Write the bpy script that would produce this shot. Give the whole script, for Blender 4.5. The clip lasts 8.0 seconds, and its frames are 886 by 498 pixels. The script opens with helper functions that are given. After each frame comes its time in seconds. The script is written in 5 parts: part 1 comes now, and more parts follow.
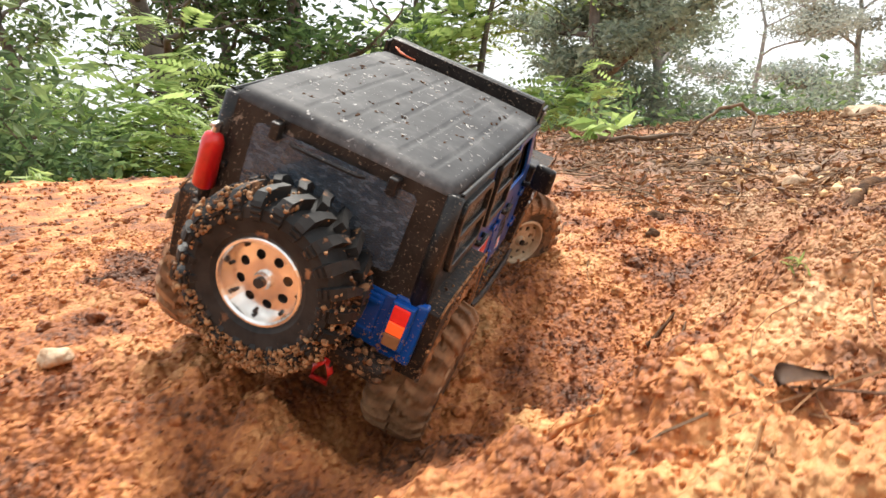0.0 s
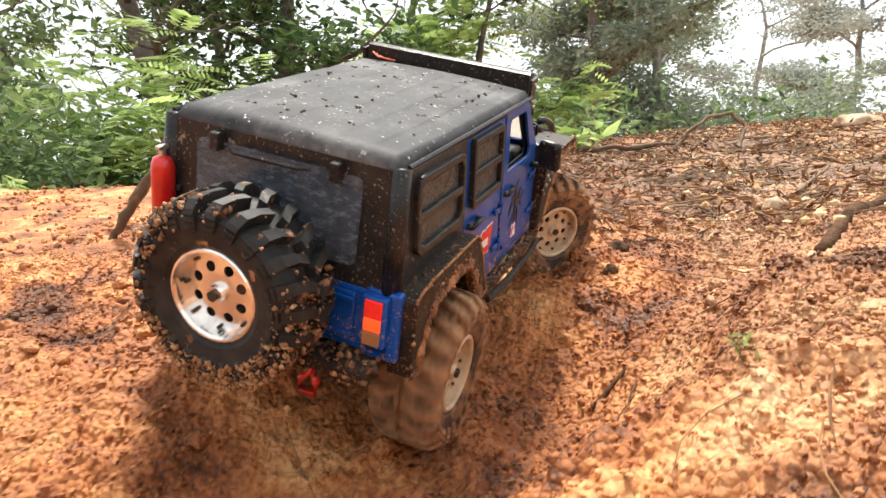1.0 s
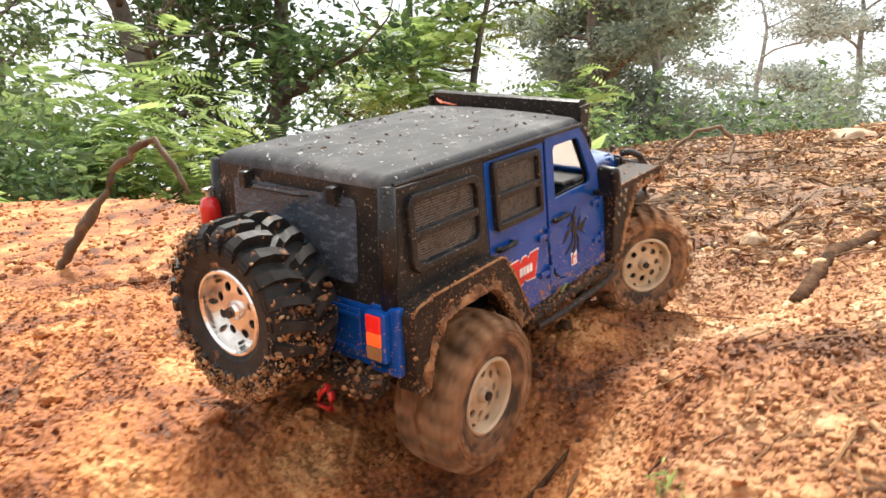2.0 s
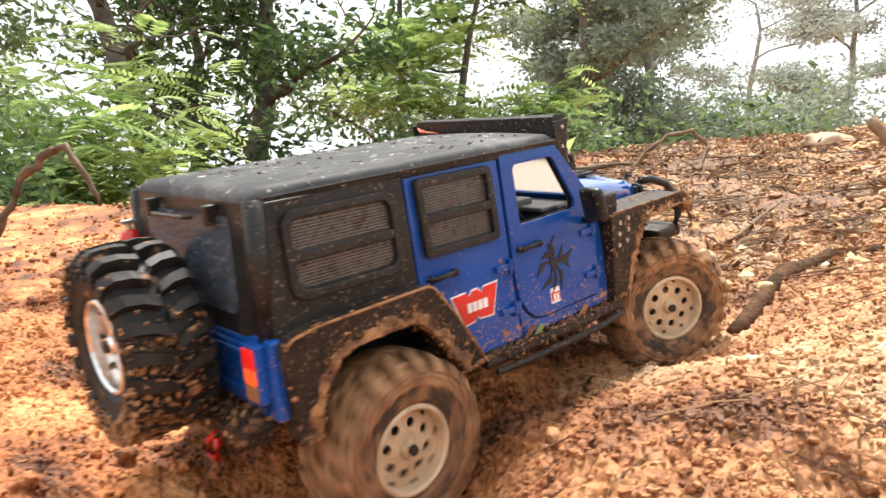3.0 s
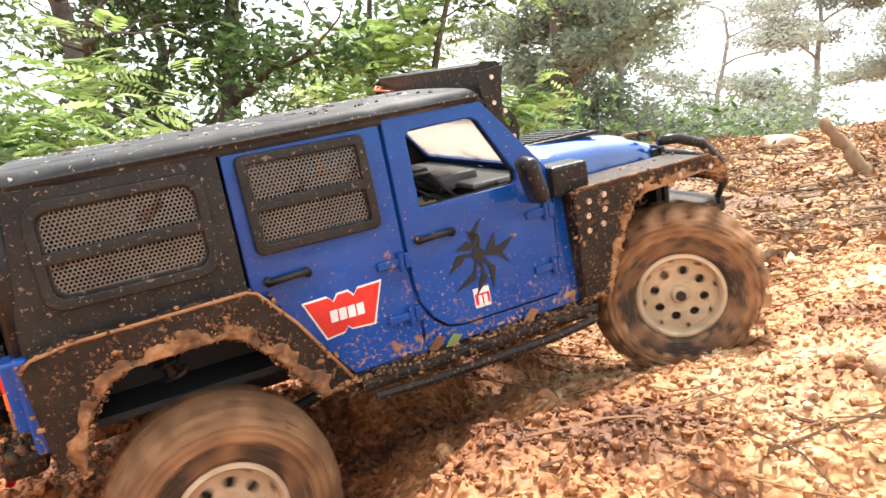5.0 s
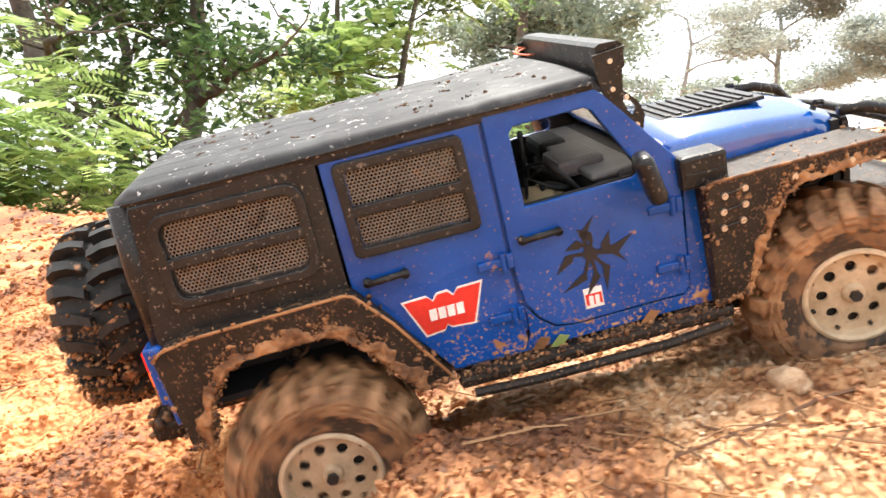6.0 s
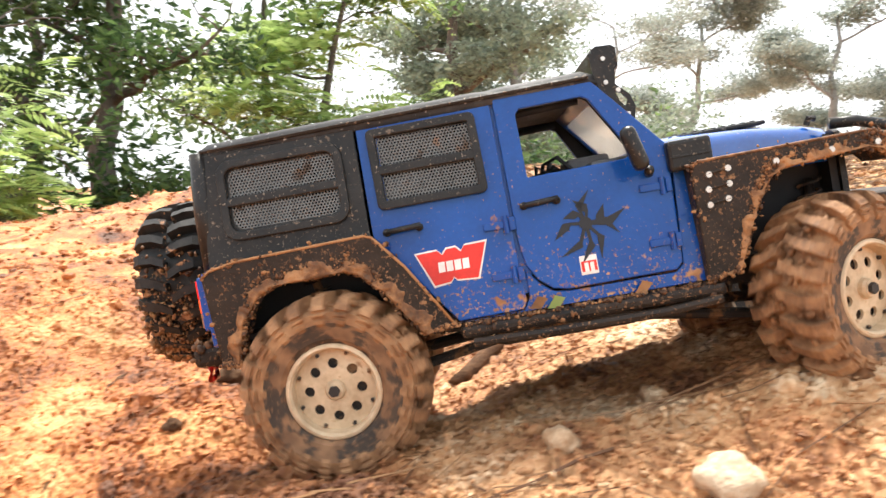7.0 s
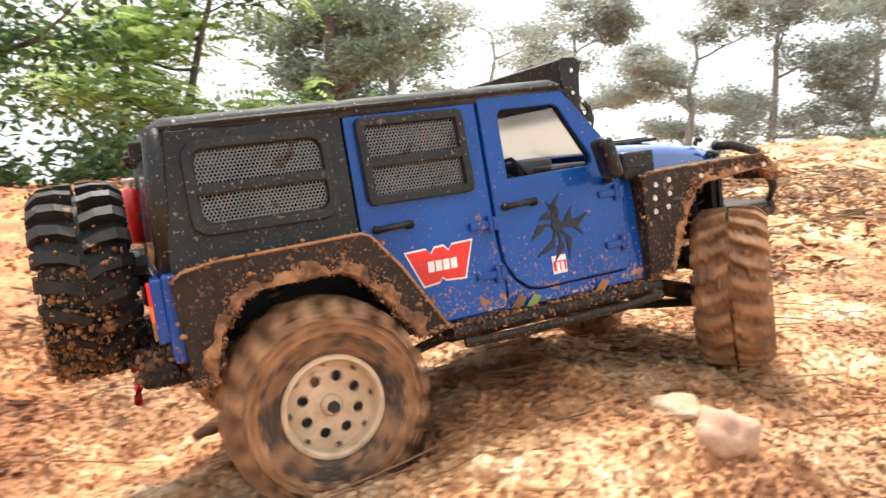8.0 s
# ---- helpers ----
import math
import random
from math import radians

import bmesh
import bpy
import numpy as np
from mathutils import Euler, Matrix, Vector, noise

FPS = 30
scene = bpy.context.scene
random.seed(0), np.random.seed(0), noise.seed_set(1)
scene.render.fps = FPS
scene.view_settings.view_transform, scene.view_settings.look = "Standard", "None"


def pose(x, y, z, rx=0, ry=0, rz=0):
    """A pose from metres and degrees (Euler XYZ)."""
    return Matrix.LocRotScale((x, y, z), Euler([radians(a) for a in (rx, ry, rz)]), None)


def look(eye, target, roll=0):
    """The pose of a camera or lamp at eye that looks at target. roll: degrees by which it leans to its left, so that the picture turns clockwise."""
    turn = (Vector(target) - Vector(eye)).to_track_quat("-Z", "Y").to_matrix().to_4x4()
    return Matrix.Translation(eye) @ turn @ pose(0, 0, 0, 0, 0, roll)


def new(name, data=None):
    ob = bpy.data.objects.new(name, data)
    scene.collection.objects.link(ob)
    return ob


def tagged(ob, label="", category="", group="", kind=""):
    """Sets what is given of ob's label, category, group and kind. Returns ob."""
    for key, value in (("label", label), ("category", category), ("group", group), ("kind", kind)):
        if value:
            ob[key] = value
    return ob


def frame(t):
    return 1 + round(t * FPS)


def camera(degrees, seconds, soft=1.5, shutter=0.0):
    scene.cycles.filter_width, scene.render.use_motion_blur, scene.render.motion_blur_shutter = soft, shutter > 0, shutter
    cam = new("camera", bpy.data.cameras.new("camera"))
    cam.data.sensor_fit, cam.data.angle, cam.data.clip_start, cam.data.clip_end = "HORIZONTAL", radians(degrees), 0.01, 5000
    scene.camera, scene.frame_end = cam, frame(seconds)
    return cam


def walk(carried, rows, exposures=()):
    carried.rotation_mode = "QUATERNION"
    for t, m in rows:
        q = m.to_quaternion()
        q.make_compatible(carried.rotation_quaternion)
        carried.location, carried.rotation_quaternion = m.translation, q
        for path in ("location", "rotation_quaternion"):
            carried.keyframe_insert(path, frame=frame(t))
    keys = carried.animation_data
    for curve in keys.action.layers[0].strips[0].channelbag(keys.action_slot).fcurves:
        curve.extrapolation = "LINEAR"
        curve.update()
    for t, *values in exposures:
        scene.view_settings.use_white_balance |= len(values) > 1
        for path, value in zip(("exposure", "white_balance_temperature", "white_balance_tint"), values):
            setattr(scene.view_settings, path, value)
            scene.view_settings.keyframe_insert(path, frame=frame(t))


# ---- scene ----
cam = camera(62.5, 8.0, soft=1.5, shutter=0.5)
PATH = [
    (0.0, 0.0000, 0.0000, 0.1500, 85.00, -0.00, 0.00),
    (0.5, 0.0390, 0.0481, 0.1679, 85.06, 0.01, 0.09),
    (1.0, 0.0709, 0.0894, 0.1825, 85.05, -0.03, 0.08),
    (1.5, 0.0963, 0.1269, 0.2022, 85.12, -0.03, 0.14),
    (1.7, 0.1090, 0.1407, 0.2142, 85.07, -0.02, 0.19),
    (2.8, 0.2107, 0.2324, 0.2455, 85.11, 0.07, -0.07),
    (3.0, 0.2290, 0.2528, 0.2437, 85.16, -0.01, -0.19),
    (3.5, 0.2700, 0.2892, 0.2421, 85.14, -0.04, -0.40),
    (4.0, 0.2943, 0.3139, 0.2343, 85.20, -0.14, -0.78),
    (4.2, 0.2951, 0.3148, 0.2340, 85.26, 0.00, -0.87),
    (5.3, 0.2785, 0.2959, 0.2370, 85.50, -0.64, -2.98),
    (5.5, 0.2773, 0.2919, 0.2390, 85.56, -0.72, -3.36),
    (6.0, 0.2926, 0.2696, 0.2494, 85.61, -0.85, -4.85),
    (6.5, 0.3231, 0.2434, 0.2721, 85.69, -1.12, -6.96),
    (7.0, 0.3631, 0.2370, 0.2925, 85.76, -1.53, -10.14),
    (7.5, 0.4169, 0.2406, 0.3156, 85.88, -2.20, -14.62),
    (8.0, 0.4857, 0.2677, 0.3270, 86.09, -2.80, -19.47),
]
walk(cam, [(t, pose(*p)) for t, *p in PATH], exposures=[(0.0, 0.87), (1.5, 0.94), (3.0, 1.05), (5.5, 1.50), (6.0, 1.52), (7.0, 1.28), (8.0, 1.12)])

# ---- light: bright hazy overcast, the sun veiled high over the trees ----
SUN_UP, SUN_TURN = 67.0, 4.0
world = bpy.data.worlds.new("world")
scene.world = world
world.use_nodes = True
wn, wl = world.node_tree.nodes, world.node_tree.links
sky = wn.new("ShaderNodeTexSky")
sky.sky_type, sky.sun_disc = "NISHITA", False
sky.sun_elevation, sky.sun_rotation = radians(SUN_UP), radians(SUN_TURN)
sky.air_density, sky.dust_density, sky.ozone_density = 1.0, 6.0, 0.6
pale = wn.new("ShaderNodeMix")
pale.data_type = "RGBA"
pale.inputs["Factor"].default_value = 0.72
pale.inputs["B"].default_value = (9.0, 9.4, 9.6, 1)
wl.new(sky.outputs["Color"], pale.inputs["A"])
wl.new(pale.outputs["Result"], wn["Background"].inputs["Color"])
wn["Background"].inputs["Strength"].default_value = 0.100
sun = new("sun", bpy.data.lights.new("sun", "SUN"))
sun.data.energy, sun.data.angle, sun.data.color = 3.7, radians(12), (1.0, 0.95, 0.86)
sun.matrix_basis = look((0, 0, 0), (-math.sin(radians(SUN_TURN)) * math.cos(radians(SUN_UP)), -math.cos(radians(SUN_TURN)) * math.cos(radians(SUN_UP)), -math.sin(radians(SUN_UP))))


# ---- materials ----
def material(name, stops, scale=40.0, rough=(0.6, 0.9), metal=0.0, bump=0.3, depth=0.002, detail=8.0, fine=300.0, per=0.0, coat=0.0, coords="Object", bright=0.0, specular=0.4):
    """Noise between colour stops, a finer grain over it, and relief. per: how far single pieces differ."""
    m = bpy.data.materials.new(name)
    m.use_nodes = True
    n, l = m.node_tree.nodes, m.node_tree.links
    b = n["Principled BSDF"]
    tc = n.new("ShaderNodeTexCoord")
    big, small = n.new("ShaderNodeTexNoise"), n.new("ShaderNodeTexNoise")
    for tex, sc in ((big, scale), (small, fine)):
        tex.inputs["Scale"].default_value, tex.inputs["Detail"].default_value = sc, detail
        l.new(tc.outputs[coords], tex.inputs["Vector"])
    add = n.new("ShaderNodeMath")
    add.operation = "MULTIPLY_ADD"
    l.new(small.outputs["Fac"], add.inputs[0])
    add.inputs[1].default_value = 0.45
    l.new(big.outputs["Fac"], add.inputs[2])
    sub = n.new("ShaderNodeMath")
    sub.operation = "ADD"
    l.new(add.outputs[0], sub.inputs[0])
    sub.inputs[1].default_value = -0.225
    fac = sub.outputs[0]
    if per:
        info, isl = n.new("ShaderNodeObjectInfo"), n.new("ShaderNodeNewGeometry")
        both = n.new("ShaderNodeMath")
        l.new(info.outputs["Random"], both.inputs[0])
        l.new(isl.outputs["Random Per Island"], both.inputs[1])
        fr = n.new("ShaderNodeMath")
        fr.operation = "FRACT"
        l.new(both.outputs[0], fr.inputs[0])
        mul = n.new("ShaderNodeMath")
        mul.operation = "MULTIPLY_ADD"
        l.new(fr.outputs[0], mul.inputs[0])
        mul.inputs[1].default_value = per
        off = n.new("ShaderNodeMath")
        l.new(fac, off.inputs[0])
        off.inputs[1].default_value = -per / 2
        l.new(off.outputs[0], mul.inputs[2])
        fac = mul.outputs[0]
    ramp = n.new("ShaderNodeValToRGB")
    els = ramp.color_ramp.elements
    while len(els) < len(stops):
        els.new(0.5)
    for e, (p, c) in zip(els, stops):
        e.position, e.color = p, (*c, 1)
    l.new(fac, ramp.inputs["Fac"])
    l.new(ramp.outputs["Color"], b.inputs["Base Color"])
    rr = n.new("ShaderNodeMapRange")
    rr.inputs["To Min"].default_value, rr.inputs["To Max"].default_value = rough
    l.new(small.outputs["Fac"], rr.inputs["Value"])
    l.new(rr.outputs["Result"], b.inputs["Roughness"])
    b.inputs["Metallic"].default_value, b.inputs["Coat Weight"].default_value = metal, coat
    b.inputs["Specular IOR Level"].default_value = specular
    if bump:
        bp = n.new("ShaderNodeBump")
        bp.inputs["Strength"].default_value, bp.inputs["Distance"].default_value = bump, depth
        l.new(add.outputs[0], bp.inputs["Height"])
        l.new(bp.outputs["Normal"], b.inputs["Normal"])
    return m


def muddied(m, amount=0.55, scale=45.0, speck=420.0, colours=((0.30, 0.13, 0.05), (0.55, 0.30, 0.14)), low=None, dots=None):
    """Splashes and specks over a material: dried mud, on the roof painted glints too; low: (z from, z to) in which the
    splashes thicken downwards on the thing.
    """
    n, l = m.node_tree.nodes, m.node_tree.links
    b, out = n["Principled BSDF"], n["Material Output"]
    tc = n.new("ShaderNodeTexCoord")
    masks = []
    for sc, lo, hi in ((scale, amount, amount + 0.06), (speck, dots or amount + 0.1, (dots or amount + 0.1) + 0.04)):
        t, r = n.new("ShaderNodeTexNoise"), n.new("ShaderNodeMapRange")
        t.inputs["Scale"].default_value, t.inputs["Detail"].default_value, t.inputs["Roughness"].default_value = sc, 7, 0.65
        l.new(tc.outputs["Object"], t.inputs["Vector"])
        r.inputs["From Min"].default_value, r.inputs["From Max"].default_value = lo, hi
        src = t.outputs["Fac"]
        if low:
            sep, ramp, ad = n.new("ShaderNodeSeparateXYZ"), n.new("ShaderNodeMapRange"), n.new("ShaderNodeMath")
            l.new(tc.outputs["Object"], sep.inputs[0])
            ramp.inputs["From Min"].default_value, ramp.inputs["From Max"].default_value = low
            ramp.inputs["To Min"].default_value, ramp.inputs["To Max"].default_value = 0.12, 0.0
            l.new(sep.outputs["Z"], ramp.inputs["Value"])
            l.new(src, ad.inputs[0])
            l.new(ramp.outputs["Result"], ad.inputs[1])
            src = ad.outputs[0]
        l.new(src, r.inputs["Value"])
        masks.append(r.outputs["Result"])
    mx = n.new("ShaderNodeMath")
    mx.operation = "MAXIMUM"
    l.new(masks[0], mx.inputs[0])
    l.new(masks[1], mx.inputs[1])
    mud = n.new("ShaderNodeBsdfPrincipled")
    cr, cn = n.new("ShaderNodeValToRGB"), n.new("ShaderNodeTexNoise")
    cn.inputs["Scale"].default_value = 90
    l.new(tc.outputs["Object"], cn.inputs["Vector"])
    cr.color_ramp.elements[0].position, cr.color_ramp.elements[1].position = 0.35, 0.65
    cr.color_ramp.elements[0].color, cr.color_ramp.elements[1].color = (*colours[0], 1), (*colours[1], 1)
    l.new(cn.outputs["Fac"], cr.inputs["Fac"])
    l.new(cr.outputs["Color"], mud.inputs["Base Color"])
    mud.inputs["Roughness"].default_value = 0.75
    bp = n.new("ShaderNodeBump")
    bp.inputs["Strength"].default_value, bp.inputs["Distance"].default_value = 0.6, 0.0015
    l.new(mx.outputs[0], bp.inputs["Height"])
    l.new(bp.outputs["Normal"], mud.inputs["Normal"])
    mix = n.new("ShaderNodeMixShader")
    l.new(mx.outputs[0], mix.inputs[0])
    l.new(b.outputs[0], mix.inputs[1])
    l.new(mud.outputs[0], mix.inputs[2])
    l.new(mix.outputs[0], out.inputs["Surface"])
    return m


def plain(name, colour, rough=0.5, metal=0.0, coat=0.0, emit=0.0):
    c = colour
    m = material(name, ((0.3, tuple(v * 0.8 for v in c)), (0.7, tuple(min(1, v * 1.15) for v in c))), 60, (rough * 0.85, min(1, rough * 1.15)), metal, 0.15, 0.0006, coat=coat)
    if emit:
        b = m.node_tree.nodes["Principled BSDF"]
        b.inputs["Emission Color"].default_value, b.inputs["Emission Strength"].default_value = (*c, 1), emit
    return m


def foliage(name, dark, light, shine=0.25):
    """Leaf material: colour by leaf, thin enough to let light through."""
    m = material(name, ((0.2, dark), (0.8, light)), 3, (0.4, 0.6), 0, 0, per=0.7, fine=30, specular=shine)
    n, l = m.node_tree.nodes, m.node_tree.links
    b, out = n["Principled BSDF"], n["Material Output"]
    tr, mix = n.new("ShaderNodeBsdfTranslucent"), n.new("ShaderNodeMixShader")
    l.new(b.inputs["Base Color"].links[0].from_socket, tr.inputs["Color"])
    mix.inputs[0].default_value = 0.52
    l.new(b.outputs[0], mix.inputs[1])
    l.new(tr.outputs[0], mix.inputs[2])
    l.new(mix.outputs[0], out.inputs["Surface"])
    return m


def glass(name, tint=(0.75, 0.8, 0.82), dirt=0.35, film=(0.80, 0.79, 0.77), dusty=False):
    """Thin clear sheet with a film of dust and dried drops; the film's colour can carry a reflection."""
    m = bpy.data.materials.new(name)
    m.use_nodes = True
    n, l = m.node_tree.nodes, m.node_tree.links
    b, out = n["Principled BSDF"], n["Material Output"]
    n.remove(b)
    b = n.new("ShaderNodeBsdfDiffuse" if dusty else "ShaderNodeBsdfTranslucent")
    b.inputs["Color"].default_value = (*film, 1)
    tr, gl, m1, m2 = (n.new("ShaderNode" + k) for k in ("BsdfTransparent", "BsdfGlossy", "MixShader", "MixShader"))
    tr.inputs["Color"].default_value, gl.inputs["Roughness"].default_value = (*tint, 1), 0.05
    fr, tx, mp = n.new("ShaderNodeFresnel"), n.new("ShaderNodeTexNoise"), n.new("ShaderNodeMapRange")
    tx.inputs["Scale"].default_value, tx.inputs["Detail"].default_value = (16, 3) if dusty else (120, 9)
    mp.inputs["From Min"].default_value, mp.inputs["From Max"].default_value = 0.4, 0.75
    mp.inputs["To Min"].default_value, mp.inputs["To Max"].default_value = dirt * 0.6, min(1, dirt * 2)
    l.new(tx.outputs["Fac"], mp.inputs["Value"])
    l.new(fr.outputs[0], m1.inputs[0])
    l.new(tr.outputs[0], m1.inputs[1])
    l.new(gl.outputs[0], m1.inputs[2])
    l.new(mp.outputs["Result"], m2.inputs[0])
    l.new(m1.outputs[0], m2.inputs[1])
    l.new(b.outputs[0], m2.inputs[2])
    l.new(m2.outputs[0], out.inputs["Surface"])
    return m


BLUE = muddied(material("blue_paint", ((0.3, (0.003, 0.047, 0.23)), (0.7, (0.005, 0.074, 0.35))), 18, (0.25, 0.42), 0.0, 0.12, 0.0004, coat=0.4, specular=0.18), 0.67, 60, 400, low=(0.015, 0.085), dots=0.64)
WET_BLUE = muddied(material("wet_blue_paint", ((0.3, (0.003, 0.055, 0.26)), (0.7, (0.005, 0.085, 0.38))), 18, (0.10, 0.2), 0.0, 0.05, 0.0003, coat=1.0, specular=0.6), 0.70, 60, 400, dots=0.66)
BLACK = muddied(material("black_plastic", ((0.3, (0.010, 0.010, 0.0105)), (0.7, (0.026, 0.024, 0.022))), 60, (0.22, 0.42), 0, 0.5, 0.0010, specular=0.26), 0.645, 70, 430, colours=((0.10, 0.075, 0.055), (0.36, 0.28, 0.21)), dots=0.60)
# light grey specks here paint the glints of drops, along with scuffs
ROOF = muddied(material("worn_black_roof", ((0.3, (0.030, 0.030, 0.032)), (0.52, (0.055, 0.055, 0.057)), (0.75, (0.13, 0.127, 0.125))), 22, (0.5, 0.7), 0, 0.25, 0.0006, fine=160, specular=0.14), 0.66, 60, 220, colours=((0.22, 0.20, 0.19), (0.66, 0.64, 0.62)), dots=0.635)
FLARE = muddied(material("caked_flare", ((0.3, (0.010, 0.008, 0.007)), (0.7, (0.035, 0.024, 0.017))), 60, (0.35, 0.7), 0, 0.6, 0.002, specular=0.25), 0.61, 90, 420, colours=((0.09, 0.043, 0.02), (0.30, 0.155, 0.07)), dots=0.575)
CHASSIS = muddied(plain("dark_chassis", (0.03, 0.025, 0.022), 0.6), 0.52, 60, 300, colours=((0.13, 0.065, 0.03), (0.32, 0.17, 0.08)))
TYRE = muddied(material("tyre_rubber", ((0.3, (0.010, 0.010, 0.010)), (0.7, (0.03, 0.028, 0.026))), 80, (0.4, 0.7), 0, 0.4, 0.001, specular=0.25), 0.60, 60, 260, colours=((0.16, 0.07, 0.03), (0.40, 0.20, 0.09)))
MUD_TYRE = muddied(material("muddy_rubber", ((0.28, (0.09, 0.042, 0.02)), (0.5, (0.27, 0.135, 0.062)), (0.72, (0.44, 0.245, 0.12))), 45, (0.55, 0.95), 0, 0.8, 0.0025), 0.58, 110, 260, colours=((0.20, 0.10, 0.047), (0.33, 0.175, 0.088)))
MUD_WALL = muddied(material("splashed_sidewall", ((0.3, (0.035, 0.024, 0.017)), (0.7, (0.09, 0.055, 0.034))), 70, (0.5, 0.8), 0, 0.5, 0.0015), 0.475, 75, 300, colours=((0.15, 0.075, 0.036), (0.27, 0.14, 0.068)))
CHROME = muddied(plain("bright_rim", (0.82, 0.79, 0.75), 0.2, 0.9), 0.68, 60, 400)
MUD_RIM = muddied(material("dusty_rim", ((0.3, (0.44, 0.32, 0.20)), (0.7, (0.68, 0.53, 0.36))), 60, (0.4, 0.7), 0.15, 0.3, 0.001), 0.62, 70, 350, colours=((0.22, 0.11, 0.05), (0.45, 0.28, 0.15)))
STEEL = plain("bolt_steel", (0.6, 0.57, 0.53), 0.35, 0.9)
RED = plain("red_lacquer", (0.55, 0.015, 0.012), 0.3, coat=0.4)
DECAL_RED = plain("red_sticker", (0.66, 0.03, 0.02), 0.4)
DECAL_WHITE = plain("white_sticker", (0.80, 0.78, 0.75), 0.45)
DECAL_BLACK = plain("black_sticker", (0.012, 0.012, 0.015), 0.4)
LIGHT_RED = plain("glowing_red_lens", (0.70, 0.02, 0.015), 0.25, emit=0.2)
LIGHT_AMBER = plain("amber_lens", (0.80, 0.10, 0.02), 0.25, emit=0.35)
LIGHT_CLEAR = plain("clear_lens", (0.32, 0.16, 0.07), 0.3)
DARK = plain("dark_cabin", (0.02, 0.02, 0.022), 0.7)
GREY_PLASTIC = plain("grey_plastic", (0.11, 0.11, 0.115), 0.5)
TAN = plain("tan_cloth", (0.24, 0.18, 0.10), 0.85)
SCRATCH_GLINT = plain("scratch_glint_grey", (0.48, 0.46, 0.43), 0.5)
WIRE = plain("orange_wire", (0.75, 0.20, 0.10), 0.5)
# blue-grey film: dust, with the reflection of sky and ground painted in
PANE = glass("rear_pane", (0.36, 0.47, 0.60), 0.34, (0.17, 0.20, 0.24), True)
# for the added sheets that darken the view through the window mesh
TINTED = glass("dark_backing_sheet", (0.10, 0.11, 0.13), 0.2, (0.06, 0.06, 0.06), True)
SHIELD = glass("windscreen_pane", (0.85, 0.86, 0.86), 0.30, (0.66, 0.58, 0.50))


def soil(name, per=0.0):
    """Orange clay, giving way to pale gravelly subsoil on the bank to the right."""
    clay, pale = ((0.32, (0.11, 0.038, 0.013)), (0.43, (0.31, 0.102, 0.031)), (0.55, (0.49, 0.185, 0.056)), (0.68, (0.68, 0.35, 0.14))), ((0.30, (0.17, 0.066, 0.026)), (0.42, (0.40, 0.175, 0.07)), (0.55, (0.56, 0.31, 0.145)), (0.70, (0.74, 0.55, 0.36)))
    m = material(name, clay, 11, (0.40, 0.95), 0, 1.0, 0.006, fine=190, specular=0.4, per=per)
    n, l = m.node_tree.nodes, m.node_tree.links
    b, ramp = n["Principled BSDF"], n["Color Ramp"]
    two = n.new("ShaderNodeValToRGB")
    while len(two.color_ramp.elements) < 4:
        two.color_ramp.elements.new(0.5)
    for e, (p, c) in zip(two.color_ramp.elements, pale):
        e.position, e.color = p, (*c, 1)
    l.new(ramp.inputs["Fac"].links[0].from_socket, two.inputs["Fac"])
    tc, dot, tx, ad, mr, mix = n.new("ShaderNodeTexCoord"), n.new("ShaderNodeVectorMath"), n.new("ShaderNodeTexNoise"), n.new("ShaderNodeMath"), n.new("ShaderNodeMapRange"), n.new("ShaderNodeMix")
    dot.operation, dot.inputs[1].default_value = "DOT_PRODUCT", (1.0, -0.22, 0)
    tx.inputs["Scale"].default_value, tx.inputs["Detail"].default_value = 6, 8
    l.new(tc.outputs["Object"], dot.inputs[0])
    l.new(tc.outputs["Object"], tx.inputs["Vector"])
    ad.operation = "MULTIPLY_ADD"
    l.new(tx.outputs["Fac"], ad.inputs[0])
    ad.inputs[1].default_value = 0.42
    l.new(dot.outputs["Value"], ad.inputs[2])
    mr.inputs["From Min"].default_value, mr.inputs["From Max"].default_value = 0.32, 0.50
    l.new(ad.outputs[0], mr.inputs["Value"])
    mix.data_type = "RGBA"
    l.new(mr.outputs["Result"], mix.inputs["Factor"])
    l.new(ramp.outputs["Color"], mix.inputs["A"])
    l.new(two.outputs["Color"], mix.inputs["B"])
    # brown duff of needles and bark up the slope
    sep, dn, duff = n.new("ShaderNodeSeparateXYZ"), n.new("ShaderNodeTexNoise"), n.new("ShaderNodeMix")
    l.new(tc.outputs["Object"], sep.inputs[0])
    dn.inputs["Scale"].default_value, dn.inputs["Detail"].default_value, dn.inputs["Roughness"].default_value = 5.5, 9, 0.7
    l.new(tc.outputs["Object"], dn.inputs["Vector"])
    fac = None
    for sock, lo, hi in ((sep.outputs["Y"], 0.95, 1.45), (sep.outputs["X"], 0.15, 0.45), (sep.outputs["X"], 1.45, 1.0), (dn.outputs["Fac"], 0.40, 0.54)):
        r = n.new("ShaderNodeMapRange")
        r.inputs["From Min"].default_value, r.inputs["From Max"].default_value = lo, hi
        l.new(sock, r.inputs["Value"])
        if fac is None:
            fac = r.outputs["Result"]
        else:
            p = n.new("ShaderNodeMath")
            p.operation = "MULTIPLY"
            l.new(fac, p.inputs[0])
            l.new(r.outputs["Result"], p.inputs[1])
            fac = p.outputs[0]
    duff.data_type = "RGBA"
    duff.inputs["B"].default_value = (0.17, 0.088, 0.048, 1)
    l.new(fac, duff.inputs["Factor"])
    l.new(mix.outputs["Result"], duff.inputs["A"])
    mix = duff
